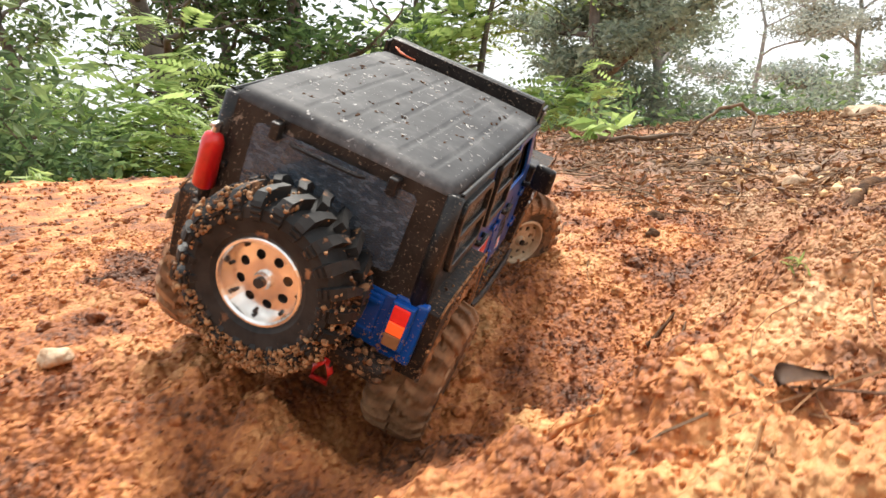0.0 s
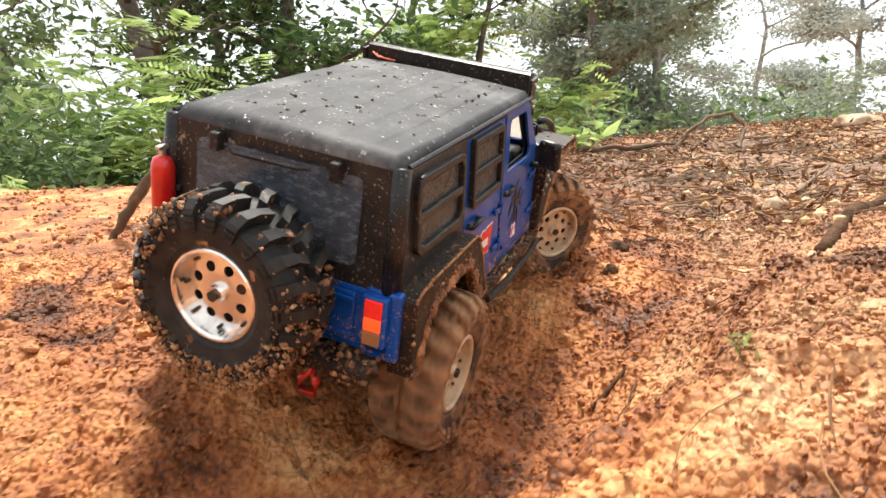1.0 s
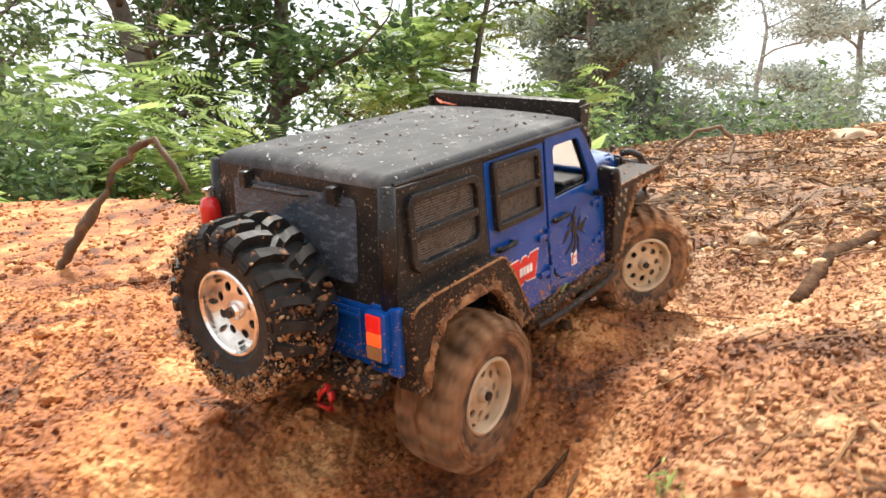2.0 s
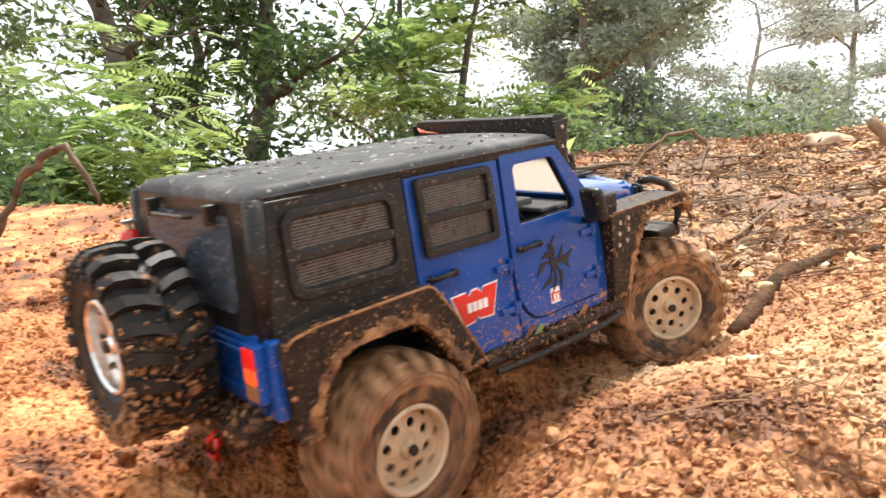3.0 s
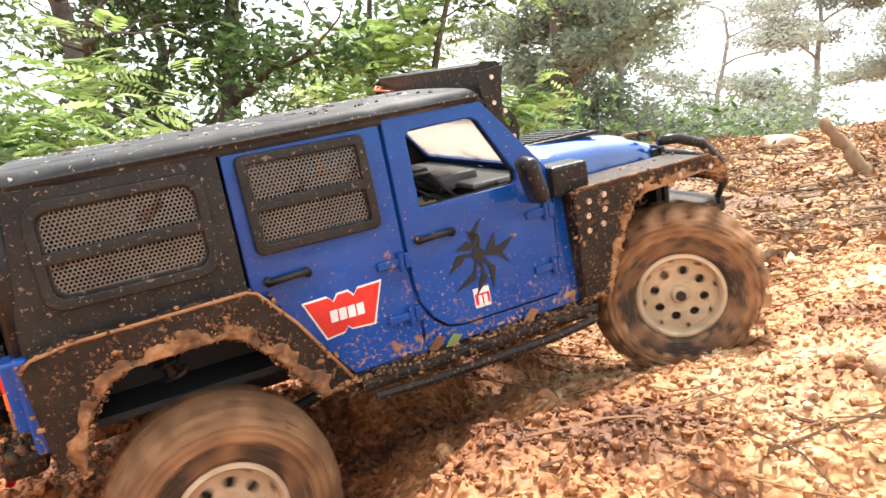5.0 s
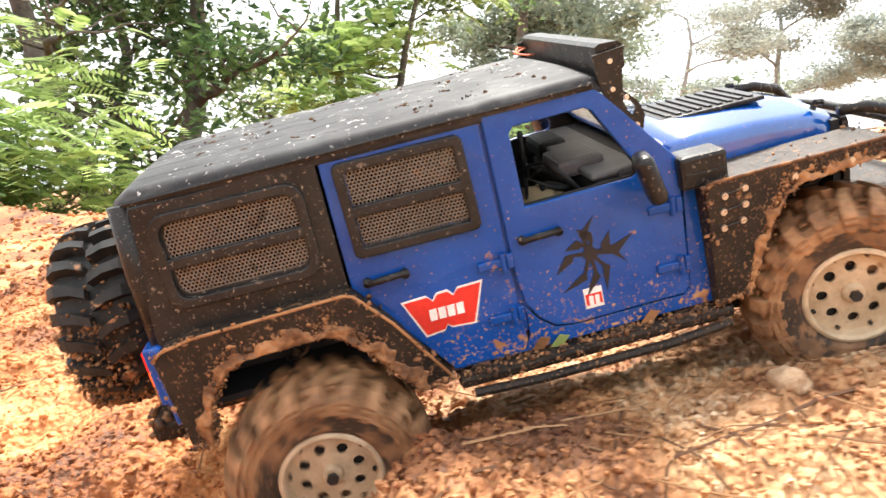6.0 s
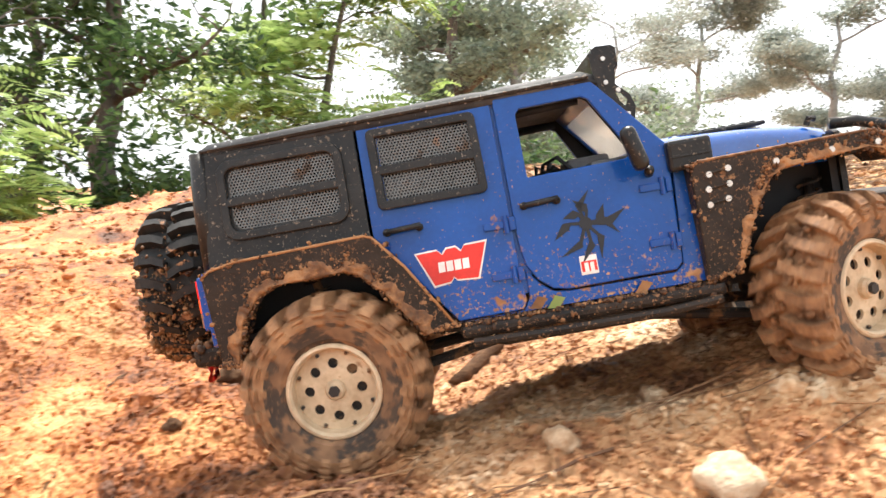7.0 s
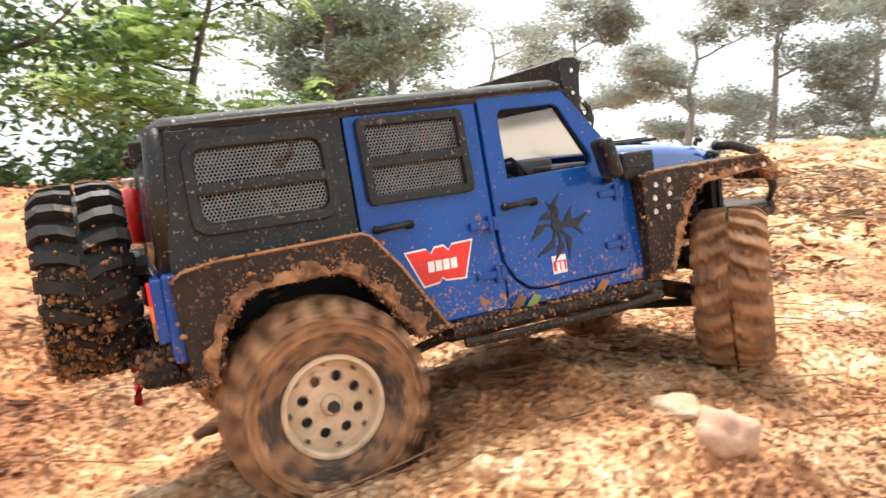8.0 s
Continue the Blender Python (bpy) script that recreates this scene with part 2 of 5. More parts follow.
    # damp patches
    wet, wr, wm = n.new("ShaderNodeTexNoise"), n.new("ShaderNodeMapRange"), n.new("ShaderNodeMix")
    wet.inputs["Scale"].default_value, wet.inputs["Detail"].default_value = 4.5, 6
    l.new(tc.outputs["Object"], wet.inputs["Vector"])
    wr.inputs["From Min"].default_value, wr.inputs["From Max"].default_value = 0.50, 0.62
    wr.inputs["To Max"].default_value = 0.6
    l.new(wet.outputs["Fac"], wr.inputs["Value"])
    wm.data_type, wm.blend_type = "RGBA", "MULTIPLY"
    wm.inputs["B"].default_value = (0.48, 0.40, 0.36, 1)
    l.new(wr.outputs["Result"], wm.inputs["Factor"])
    l.new(mix.outputs["Result"], wm.inputs["A"])
    l.new(wm.outputs["Result"], b.inputs["Base Color"])
    # crumbly relief
    vor, bump = n.new("ShaderNodeTexVoronoi"), n.new("ShaderNodeBump")
    vor.inputs["Scale"].default_value = 190
    l.new(tc.outputs["Object"], vor.inputs["Vector"])
    bump.invert = True
    bump.inputs["Strength"].default_value, bump.inputs["Distance"].default_value = 0.7, 0.004
    l.new(vor.outputs["Distance"], bump.inputs["Height"])
    l.new(b.inputs["Normal"].links[0].from_socket, bump.inputs["Normal"])
    l.new(bump.outputs["Normal"], b.inputs["Normal"])
    return m


MUD = soil("orange_mud")
CRUMB = soil("orange_crumbs", 0.16)
SCREEN = muddied(plain("dusty_mesh", (0.13, 0.125, 0.118), 0.28, 0.4), 0.58, 60, 300, colours=((0.05, 0.035, 0.025), (0.20, 0.13, 0.09)))
CAKE = material("caked_mud", ((0.30, (0.05, 0.024, 0.012)), (0.5, (0.16, 0.072, 0.030)), (0.72, (0.38, 0.19, 0.08))), 75, (0.45, 0.9), 0, 0.9, 0.003, fine=260, per=0.5)
PACKED = material("packed_clay", ((0.2, (0.13, 0.06, 0.026)), (0.5, (0.29, 0.145, 0.06)), (0.85, (0.46, 0.27, 0.13))), 45, (0.5, 0.9), 0, 0.8, 0.002, per=0.35, fine=260)
GRAVEL = material("pale_gravel", ((0.15, (0.30, 0.13, 0.05)), (0.45, (0.54, 0.31, 0.13)), (0.85, (0.76, 0.59, 0.35))), 60, (0.6, 0.9), 0, 0.9, 0.002, per=0.55, fine=300)
PINK_STONE = material("pinkish_stone", ((0.3, (0.34, 0.19, 0.12)), (0.7, (0.52, 0.34, 0.24))), 40, (0.6, 0.9), 0, 0.6, 0.002)
STONE = material("cream_stone", ((0.3, (0.36, 0.22, 0.12)), (0.7, (0.64, 0.50, 0.35))), 45, (0.6, 0.9), 0, 0.9, 0.005, per=0.2)
WOOD = material("weathered_stick", ((0.3, (0.09, 0.055, 0.03)), (0.7, (0.26, 0.16, 0.09))), 60, (0.6, 0.9), 0, 0.7, 0.002, per=0.5)
DARK_WOOD = material("wet_dark_wood", ((0.3, (0.035, 0.018, 0.010)), (0.7, (0.13, 0.068, 0.036))), 60, (0.75, 1.0), 0, 0.9, 0.004, specular=0.12)
BARK = material("bark", ((0.3, (0.05, 0.042, 0.035)), (0.7, (0.16, 0.135, 0.11))), 4, (0.8, 1.0), 0, 0.8, 0.03, fine=24)
LITTER = material("dead_leaves", ((0.2, (0.10, 0.045, 0.02)), (0.8, (0.34, 0.18, 0.08))), 30, (0.5, 0.8), 0, 0.2, 0.001, per=0.8)
# bark of far trees, lightened in its colour in place of mist
BARK_HAZED = material("hazed_bark", ((0.3, (0.14, 0.135, 0.125)), (0.7, (0.26, 0.25, 0.235))), 4, (0.8, 1.0), 0, 0.6, 0.03, fine=24)
LEAF_MID = foliage("mid_leaves", (0.055, 0.10, 0.04), (0.20, 0.29, 0.115))
LEAF_DARK = foliage("dark_leaves", (0.03, 0.065, 0.024), (0.11, 0.18, 0.06))
LEAF_LIME = foliage("lime_leaves", (0.22, 0.33, 0.09), (0.50, 0.62, 0.24))
# far leaves and bark: the mist's grey haze is put into the base colours
LEAF_FAR = foliage("hazed_far_leaves", (0.17, 0.21, 0.16), (0.30, 0.35, 0.25))
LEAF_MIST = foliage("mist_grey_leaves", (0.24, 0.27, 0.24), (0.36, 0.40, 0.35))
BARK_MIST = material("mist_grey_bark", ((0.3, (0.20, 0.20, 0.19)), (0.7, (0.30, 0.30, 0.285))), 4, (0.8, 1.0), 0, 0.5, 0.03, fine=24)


# ---- mesh helpers ----
def obj(name, verts, faces, mat, parent=None, label="", smooth=False):
    me = bpy.data.meshes.new(name)
    me.from_pydata([tuple(v) for v in verts], [], [tuple(f) for f in faces])
    me.update()
    if smooth:
        me.shade_smooth()
    me.materials.append(mat)
    ob = new(name, me)
    ob.parent = parent
    return tagged(ob, label)


def part(name, bm, mat, parent=None, label="", smooth=False):
    me = bpy.data.meshes.new(name)
    bmesh.ops.recalc_face_normals(bm, faces=bm.faces)
    bm.to_mesh(me)
    bm.free()
    if smooth:
        me.shade_smooth()
    me.materials.append(mat)
    ob = new(name, me)
    ob.parent = parent
    return tagged(ob, label)


def fast_mesh(name, verts, faces, mat, smooth=False):
    """A mesh from arrays; all faces have the same number of corners."""
    me = bpy.data.meshes.new(name)
    n, k = faces.shape
    me.vertices.add(len(verts))
    me.vertices.foreach_set("co", np.ascontiguousarray(verts, dtype=np.float32).ravel())
    me.loops.add(n * k)
    me.loops.foreach_set("vertex_index", np.ascontiguousarray(faces, dtype=np.int32).ravel())
    me.polygons.add(n)
    me.polygons.foreach_set("loop_start", np.arange(0, n * k, k, dtype=np.int32))
    me.polygons.foreach_set("use_smooth", np.full(n, smooth, dtype=bool))
    me.update(calc_edges=True)
    me.materials.append(mat)
    return new(name, me)


def box(bm, lo, hi, bevel=0.0, m=None):
    c = [(a + b) / 2 for a, b in zip(lo, hi)]
    s = [b - a for a, b in zip(lo, hi)]
    r = bmesh.ops.create_cube(bm, size=1, matrix=Matrix.Translation(c) @ Matrix.Diagonal((*s, 1)))
    vs = r["verts"]
    if bevel:
        es = list({e for v in vs for e in v.link_edges})
        vs = list({v for f in bmesh.ops.bevel(bm, geom=es, offset=bevel, segments=2, profile=0.5, affect="EDGES")["faces"] for v in f.verts} | {v for v in vs if v.is_valid})
    if m is not None:
        bmesh.ops.transform(bm, matrix=m, verts=vs)
    return bm


def prism(bm, loops, at, thick, bevel=0.0):
    """Plate from closed loops of (u, w), holes after the outline; at(u, w, d) gives the place at depth d."""
    sides = []
    for d in (0.0, thick):
        edges = []
        for lp in loops:
            vs = [bm.verts.new(at(u, w, d)) for u, w in lp]
            edges.append([bm.edges.new((vs[i], vs[(i + 1) % len(vs)])) for i in range(len(vs))])
            sides.append(vs)
        bmesh.ops.triangle_fill(bm, edges=[e for es in edges for e in es], use_beauty=True)
    k = len(loops)
    for a, b in zip(sides[:k], sides[k:]):
        for i in range(len(a)):
            j = (i + 1) % len(a)
            bm.faces.new((a[i], a[j], b[j], b[i]))
    return bm


def soften(bm, off):
    """Rounds the sharp outer edges."""
    es = [e for e in bm.edges if len(e.link_faces) == 2 and e.calc_face_angle(0.0) > 0.9]
    bmesh.ops.bevel(bm, geom=es, offset=off, segments=2, profile=0.5, affect="EDGES", clamp_overlap=True)
    return bm


def tube(bm, pts, radii, sides=8):
    pts = [Vector(p) for p in pts]
    if not isinstance(radii, (list, tuple)):
        radii = [radii] * len(pts)
    rings, up = [], Vector((0.31, 0.17, 0.93))
    for i, p in enumerate(pts):
        d = (pts[min(i + 1, len(pts) - 1)] - pts[max(i - 1, 0)]).normalized()
        a = d.cross(up)
        a = a.normalized() if a.length > 1e-3 else d.orthogonal().normalized()
        b = d.cross(a)
        rings.append([bm.verts.new(p + (a * math.cos(6.28319 * k / sides) + b * math.sin(6.28319 * k / sides)) * radii[i]) for k in range(sides)])
    for r, q in zip(rings, rings[1:]):
        for k in range(sides):
            bm.faces.new((r[k], r[(k + 1) % sides], q[(k + 1) % sides], q[k]))
    bm.faces.new(rings[0][::-1])
    bm.faces.new(rings[-1])
    return bm


def lathe(bm, profile, m, segs=48):
    """Turns (radius, along y) round the y axis, placed by m. The profile is closed."""
    rings = []
    for k in range(segs):
        a = 2 * math.pi * k / segs
        rings.append([bm.verts.new(m @ Vector((r * math.cos(a), y, r * math.sin(a)))) for r, y in profile])
    for k in range(segs):
        p, q = rings[k], rings[(k + 1) % segs]
        for i in range(len(profile)):
            j = (i + 1) % len(profile)
            bm.faces.new((p[i], p[j], q[j], q[i]))
    return bm


def rounded(x0, z0, x1, z1, r, lean=0.0, n=4):
    """A rounded rectangle; lean shifts the top forward."""
    pts = []
    for cx, cz, a in ((x1 - r, z1 - r, 0), (x0 + r, z1 - r, 90), (x0 + r, z0 + r, 180), (x1 - r, z0 + r, 270)):
        for k in range(n + 1):
            t = radians(a + 90 * k / n)
            z = cz + r * math.sin(t)
            pts.append((cx + r * math.cos(t) + lean * (z - z0) / (z1 - z0), z))
    return pts


def ring(cx, cz, r, n=16):
    return [(cx + r * math.cos(6.28319 * k / n), cz + r * math.sin(6.28319 * k / n)) for k in range(n)]


ICO = bmesh.new()
bmesh.ops.create_icosphere(ICO, subdivisions=1, radius=1.0)
ICO_V = np.array([tuple(v.co) for v in ICO.verts])
ICO_F = np.array([[v.index for v in f.verts] for f in ICO.faces])
ICO.free()
BALL = bmesh.new()
bmesh.ops.create_icosphere(BALL, subdivisions=2, radius=1.0)
BALL_V = np.array([tuple(v.co) for v in BALL.verts])
BALL_F = np.array([[v.index for v in f.verts] for f in BALL.faces])
BALL.free()


def lumps(name, places, radii, mat, parent, label, seed=1):
    """Small uneven lumps stuck to a thing, joined in one mesh."""
    rng = np.random.default_rng(seed)
    p, r = np.array(places, dtype=float), np.array(radii, dtype=float)
    n, k = len(p), len(ICO_V)
    v = np.repeat(ICO_V[None], n, 0) * rng.uniform(0.6, 1.35, (n, k, 1)) * (r[:, None] * rng.uniform(0.6, 1.5, (n, 3)))[:, None, :]
    f = ICO_F[None] + (np.arange(n) * k)[:, None, None]
    ob = fast_mesh(name, (v + p[:, None, :]).reshape(-1, 3), f.reshape(-1, 3), mat, True)
    ob.parent = parent
    return tagged(ob, label, kind="stuff")


# ---- ground ----
def lattice(ix, iy, seed):
    h = (ix * 374761393 + iy * 668265263 + seed * 974634777) & 0xFFFFFFFF
    h = ((h ^ (h >> 13)) * 1274126177) & 0xFFFFFFFF
    return ((h ^ (h >> 16)) & 0xFFFF) / 65535.0


def value_noise(x, y, seed):
    ix, iy = np.floor(x).astype(np.int64), np.floor(y).astype(np.int64)
    fx, fy = x - ix, y - iy
    fx, fy = fx * fx * (3 - 2 * fx), fy * fy * (3 - 2 * fy)
    a, b = lattice(ix, iy, seed), lattice(ix + 1, iy, seed)
    c, d = lattice(ix, iy + 1, seed), lattice(ix + 1, iy + 1, seed)
    return (a + (b - a) * fx) * (1 - fy) + (c + (d - c) * fx) * fy - 0.5


def rough_noise(x, y, cell, octaves, seed, gain=0.55):
    z, amp = np.zeros_like(x), 1.0
    for o in range(octaves):
        f = 2.03 ** o / cell
        z += amp * value_noise(x * f + 13.7 * o, y * f - 7.1 * o, seed + o)
        amp *= gain
    return z


POLY = (-0.0075, 0.1143, 0.055, 0.0263, -0.0041, 0.0109)
BUMPS = [(0, 0.55, 0.09, -0.068), (0.1, 0.65, 0.09, -0.0244), (0.22, 0.67, 0.08, -0.0546), (0.36, 0.6, 0.1, 0.0448), (0.3, 0.87, 0.1, 0.0173), (0.2, 0.4, 0.12, 0.0308),
         (0.45, 0.9, 0.12, -0.025), (0.6, 0.65, 0.14, 0.0352), (-0.15, 0.65, 0.12, 0.023), (-0.1, 0.9, 0.2, -0.0119), (0.8, 0.8, 0.2, 0.0282), (0.5, 1.1, 0.2, -0.0121),
         (-0.5, 1.4, 0.35, 0.0381), (0.3, 2.55, 0.5, 0.06), (0.76, 0.56, 0.08, 0.034), (0.90, 0.78, 0.12, 0.030), (0.44, 0.90, 0.07, -0.012), (0.57, 0.71, 0.06, -0.012), (0.165, 0.725, 0.06, -0.024), (0.41, 0.64, 0.06, -0.020), (2.2, 2.9, 0.6, -0.06), (0.9, 2.2, 0.5, -0.0035), (-0.3, 0.3, 0.25, -0.0293),
         (0.165, 0.570, 0.05, -0.042), (0.31, 0.620, 0.035, 0.026), (0.0, 1.27, 0.17, 0.075), (-0.40, 1.02, 0.12, 0.020), (-0.09, 0.58, 0.04, -0.028), (0.24, 0.90, 0.05, 0.018), (0.33, 0.84, 0.05, -0.028)]


def lie(x, y):
    """The ground's broad shape: a slope up to the right, wheel ruts, a crest, and a fall behind it."""
    x, y = np.asarray(x, dtype=float), np.asarray(y, dtype=float)
    u, v = np.clip(x, -2.2, 2.6), np.clip(y, -0.8, 2.9)
    a, b, c, d, e, f = POLY
    z = a + b * u + c * v + d * u * u + e * u * v + f * v * v
    for bx, by, s, h in BUMPS:
        z = z + h * np.exp(-((x - bx) ** 2 + (y - by) ** 2) / (2 * s * s))
    edge = 2.75 + 0.4 / (1 + np.exp(np.clip((x + 0.9) * 4, -30, 30))) + 0.18 * np.sin(x * 1.7) + 0.12 * np.sin(x * 4.1 + 1)
    z = z - 0.9 * (1 - np.exp(-np.maximum(y - edge, 0) ** 2 / 1.2))
    out = np.maximum(np.abs(x - 0.2) - 3.0, 0) + np.maximum(-1.5 - y, 0)
    return z - 0.5 * (1 - np.exp(-out * out / 6)) * (x < 3)


def height(x, y):
    x, y = np.asarray(x, dtype=float), np.asarray(y, dtype=float)
    near = np.exp(-(np.maximum(np.abs(x - 0.3) - 2.5, 0) ** 2 + np.maximum(np.abs(y - 1.2) - 2.0, 0) ** 2))
    z = lie(x, y) + near * (0.032 * rough_noise(x, y, 0.32, 3, 5) + 0.011 * rough_noise(x, y, 0.07, 5, 21, 0.74))
    crumb = np.abs(rough_noise(x, y, 0.013, 2, 40, 0.8))
    pit = np.minimum(rough_noise(x, y, 0.11, 3, 60, 0.6) + 0.12, 0)
    churned = np.exp(-(np.maximum(x - 0.12, 0) ** 2 + np.maximum(y - 0.52, 0) ** 2) / 0.012) * near
    z = z + churned * (0.030 * rough_noise(x, y, 0.055, 4, 90, 0.62) - 0.012 * np.abs(rough_noise(x, y, 0.028, 2, 95, 0.6)))
    return z + near * (0.011 * (0.3 - crumb) + 0.035 * pit)


def graded(lo, hi, fine_lo, fine_hi, step, grow=1.06):
    xs = list(np.arange(fine_lo, fine_hi, step))
    s, a = step, fine_lo
    while a > lo:
        s *= grow
        a -= s
        xs.insert(0, a)
    s, a = step, xs[-1]
    while a < hi:
        s *= grow
        a += s
        xs.append(a)
    return np.array(xs)


GX, GY = graded(-300, 300, -0.5, 1.15, 0.0032, 1.05), graded(-150, 400, 0.14, 1.3, 0.0032, 1.05)
gx, gy = np.meshgrid(GX, GY)  # fine where the truck drives
gv = np.stack([gx.ravel(), gy.ravel(), height(gx.ravel(), gy.ravel())], 1)
gi = np.arange(len(GX) * len(GY)).reshape(len(GY), len(GX))
gf = np.stack([gi[:-1, :-1], gi[:-1, 1:], gi[1:, 1:], gi[1:, :-1]], -1).reshape(-1, 4)
tagged(fast_mesh("ground", gv, gf, MUD, True), "churned wet orange clay with ruts and loose crumbs", "ground", kind="structure")


# ---- the model truck: x forward from the rear axle, y left, z up from the axle ----
truck = tagged(new("model_truck"), "blue and black radio-controlled crawler truck, splashed with mud, climbing", "toy truck")


def flank(z):
    return 0.0935 - 0.09 * (z - 0.06)


def side_at(sign, proud=0.0):
    return lambda u, w, d: (u, sign * (flank(w) + proud - d), w)


def plate(name, loops, mat, sign, proud, thick, parent, label=""):
    bm = prism(bmesh.new(), loops, side_at(sign, proud), thick)
    bmesh.ops.recalc_face_normals(bm, faces=bm.faces)
    if thick > 0.002:
        soften(bm, min(0.0009, thick * 0.3))
    return part(name, bm, mat, parent, label)


def screen(name, x0, z0, x1, z1, lean, sign, proud, parent):
    """Punched metal sheet: six-sided holes in staggered rows, each hole with its edge."""
    verts, faces = [], []
    big, small, deep = 0.00125, 0.00078, 0.0007
    dx, dz = big * math.sqrt(3), big * 1.5
    for r in range(int((z1 - z0) / dz)):
        zc = z0 + big + r * dz
        for c in range(int((x1 - x0) / dx)):
            xc = x0 + dx * (c + 0.5 + 0.5 * (r % 2)) + lean * (zc - z0) / (z1 - z0)
            b = len(verts)
            for rad, back in ((big, 0), (small, 0), (small, deep)):
                for k in range(6):
                    a = math.pi * (k + 0.5) / 3
                    z = zc + rad * math.sin(a)
                    verts.append((xc + rad * math.cos(a), sign * (flank(z) + proud - back), z))
            for k in range(6):
                q = (k + 1) % 6
                faces += [(b + k, b + q, b + 6 + q, b + 6 + k), (b + 6 + k, b + 6 + q, b + 12 + q, b + 12 + k)]
    return obj(name, verts, faces, SCREEN, parent, "perforated dusty metal mesh")


def window_guard(x0, z0, x1, z1, r, sign, lean, parent):
    inset = 0.0055
    outer, inner = rounded(x0, z0, x1, z1, r, lean), rounded(x0 + inset, z0 + inset, x1 - inset, z1 - inset, max(0.001, r - inset * 0.6), lean * (1 - 2 * inset / (z1 - z0)))
    g = plate("window_guard", [outer, inner], BLACK, sign, 0.0045, 0.0055, parent, "black window guard frame with a middle bar")
    zm = (z0 + z1) / 2 - 0.001
    plate("guard_bar", [[(x0 + 0.003 + lean * 0.45, zm - 0.003), (x1 - 0.003 + lean * 0.45, zm - 0.003), (x1 - 0.003 + lean * 0.55, zm + 0.003), (x0 + 0.003 + lean * 0.55, zm + 0.003)]], BLACK, sign, 0.0042, 0.003, g)
    # added dark sheet, keeps bright ground from showing through the mesh
    plate("side_pane", [rounded(x0 + 0.004, z0 + 0.004, x1 - 0.004, z1 - 0.004, 0.002, lean)], TINTED, sign, -0.0058, 0.0008, g, "dark tinted sheet added behind the mesh")
    screen("mesh_screen", x0 + 0.005, z0 + 0.005, x1 - 0.005, z1 - 0.005, lean, sign, 0.0005, g)


def door_handle(x, z, sign, parent):
    bm = bmesh.new()
    y = sign * (flank(z) + 0.002)
    for px in (x, x + 0.021):
        tube(bm, [(px, y - sign * 0.003, z), (px, y + sign * 0.002, z)], 0.0026, 8)
    tube(bm, [(x, y + sign * 0.0022, z), (x + 0.022, y + sign * 0.0024, z + 0.0012)], 0.0019, 8)
    part("door_handle", bm, BLACK, parent, "black door handle", True)


def hinge(x, z, sign, parent):
    """Raised door hinge: two leaves and a pin."""
    bm = bmesh.new()
    y = sign * (flank(z) + 0.0008)
    for a, b, h in ((-0.0130, 0.0000, 0.0024), (0.0035, 0.0075, 0.0045)):
        box(bm, (x + a, min(y, y + sign * 0.0022), z - h), (x + b, max(y, y + sign * 0.0022), z + h), 0.0007)
    tube(bm, [(x + 0.0015, y + sign * 0.0014, z - 0.0055), (x + 0.0015, y + sign * 0.0014, z + 0.0055)], 0.0018, 8)
    part("door_hinge", bm, BLUE, parent)


REAR_DOOR = [(0.0425, 0.1665), (0.1305, 0.1685), (0.1315, 0.050), (0.1325, 0.038), (0.1300, 0.033), (0.088, 0.0325), (0.058, 0.073), (0.0425, 0.094)]
FRONT_DOOR = [(0.1325, 0.1685), (0.1965, 0.1690), (0.2355, 0.1215), (0.2360, 0.110), (0.2325, 0.046), (0.2285, 0.0415), (0.160, 0.041), (0.150, 0.0430), (0.1415, 0.050), (0.1355, 0.060), (0.1332, 0.075)]
QUARTER = [(-0.0630, 0.1660), (0.0410, 0.1662), (0.0410, 0.0945), (-0.0480, 0.0930), (-0.0660, 0.0885)]
SILL = [(0.086, 0.0315), (0.1300, 0.0325), (0.1345, 0.0400), (0.1345, 0.0580), (0.1375, 0.0545), (0.1425, 0.0475), (0.1500, 0.0415), (0.160, 0.0398), (0.2280, 0.0400), (0.2330, 0.0440), (0.2380, 0.1080), (0.2470, 0.1080), (0.2470, 0.0315)]
REAR_FLARE = [(-0.064, 0.030), (-0.068, 0.087), (-0.062, 0.0915), (-0.045, 0.0945), (0.038, 0.0965), (0.043, 0.0945), (0.060, 0.0735), (0.086, 0.0310), (0.066, 0.0290), (0.044, 0.0600), (0.031, 0.0730), (0.022, 0.0765), (-0.022, 0.0755), (-0.034, 0.0700), (-0.046, 0.0560), (-0.053, 0.0300)]
FRONT_FLARE = [(0.2450, 0.0320), (0.2440, 0.1030), (0.2490, 0.1055), (0.3540, 0.1065), (0.3650, 0.1020), (0.3720, 0.0880), (0.3660, 0.0870), (0.3600, 0.0940), (0.3520, 0.0965), (0.3000, 0.0925), (0.2900, 0.0880), (0.2800, 0.0700), (0.2640, 0.0340)]


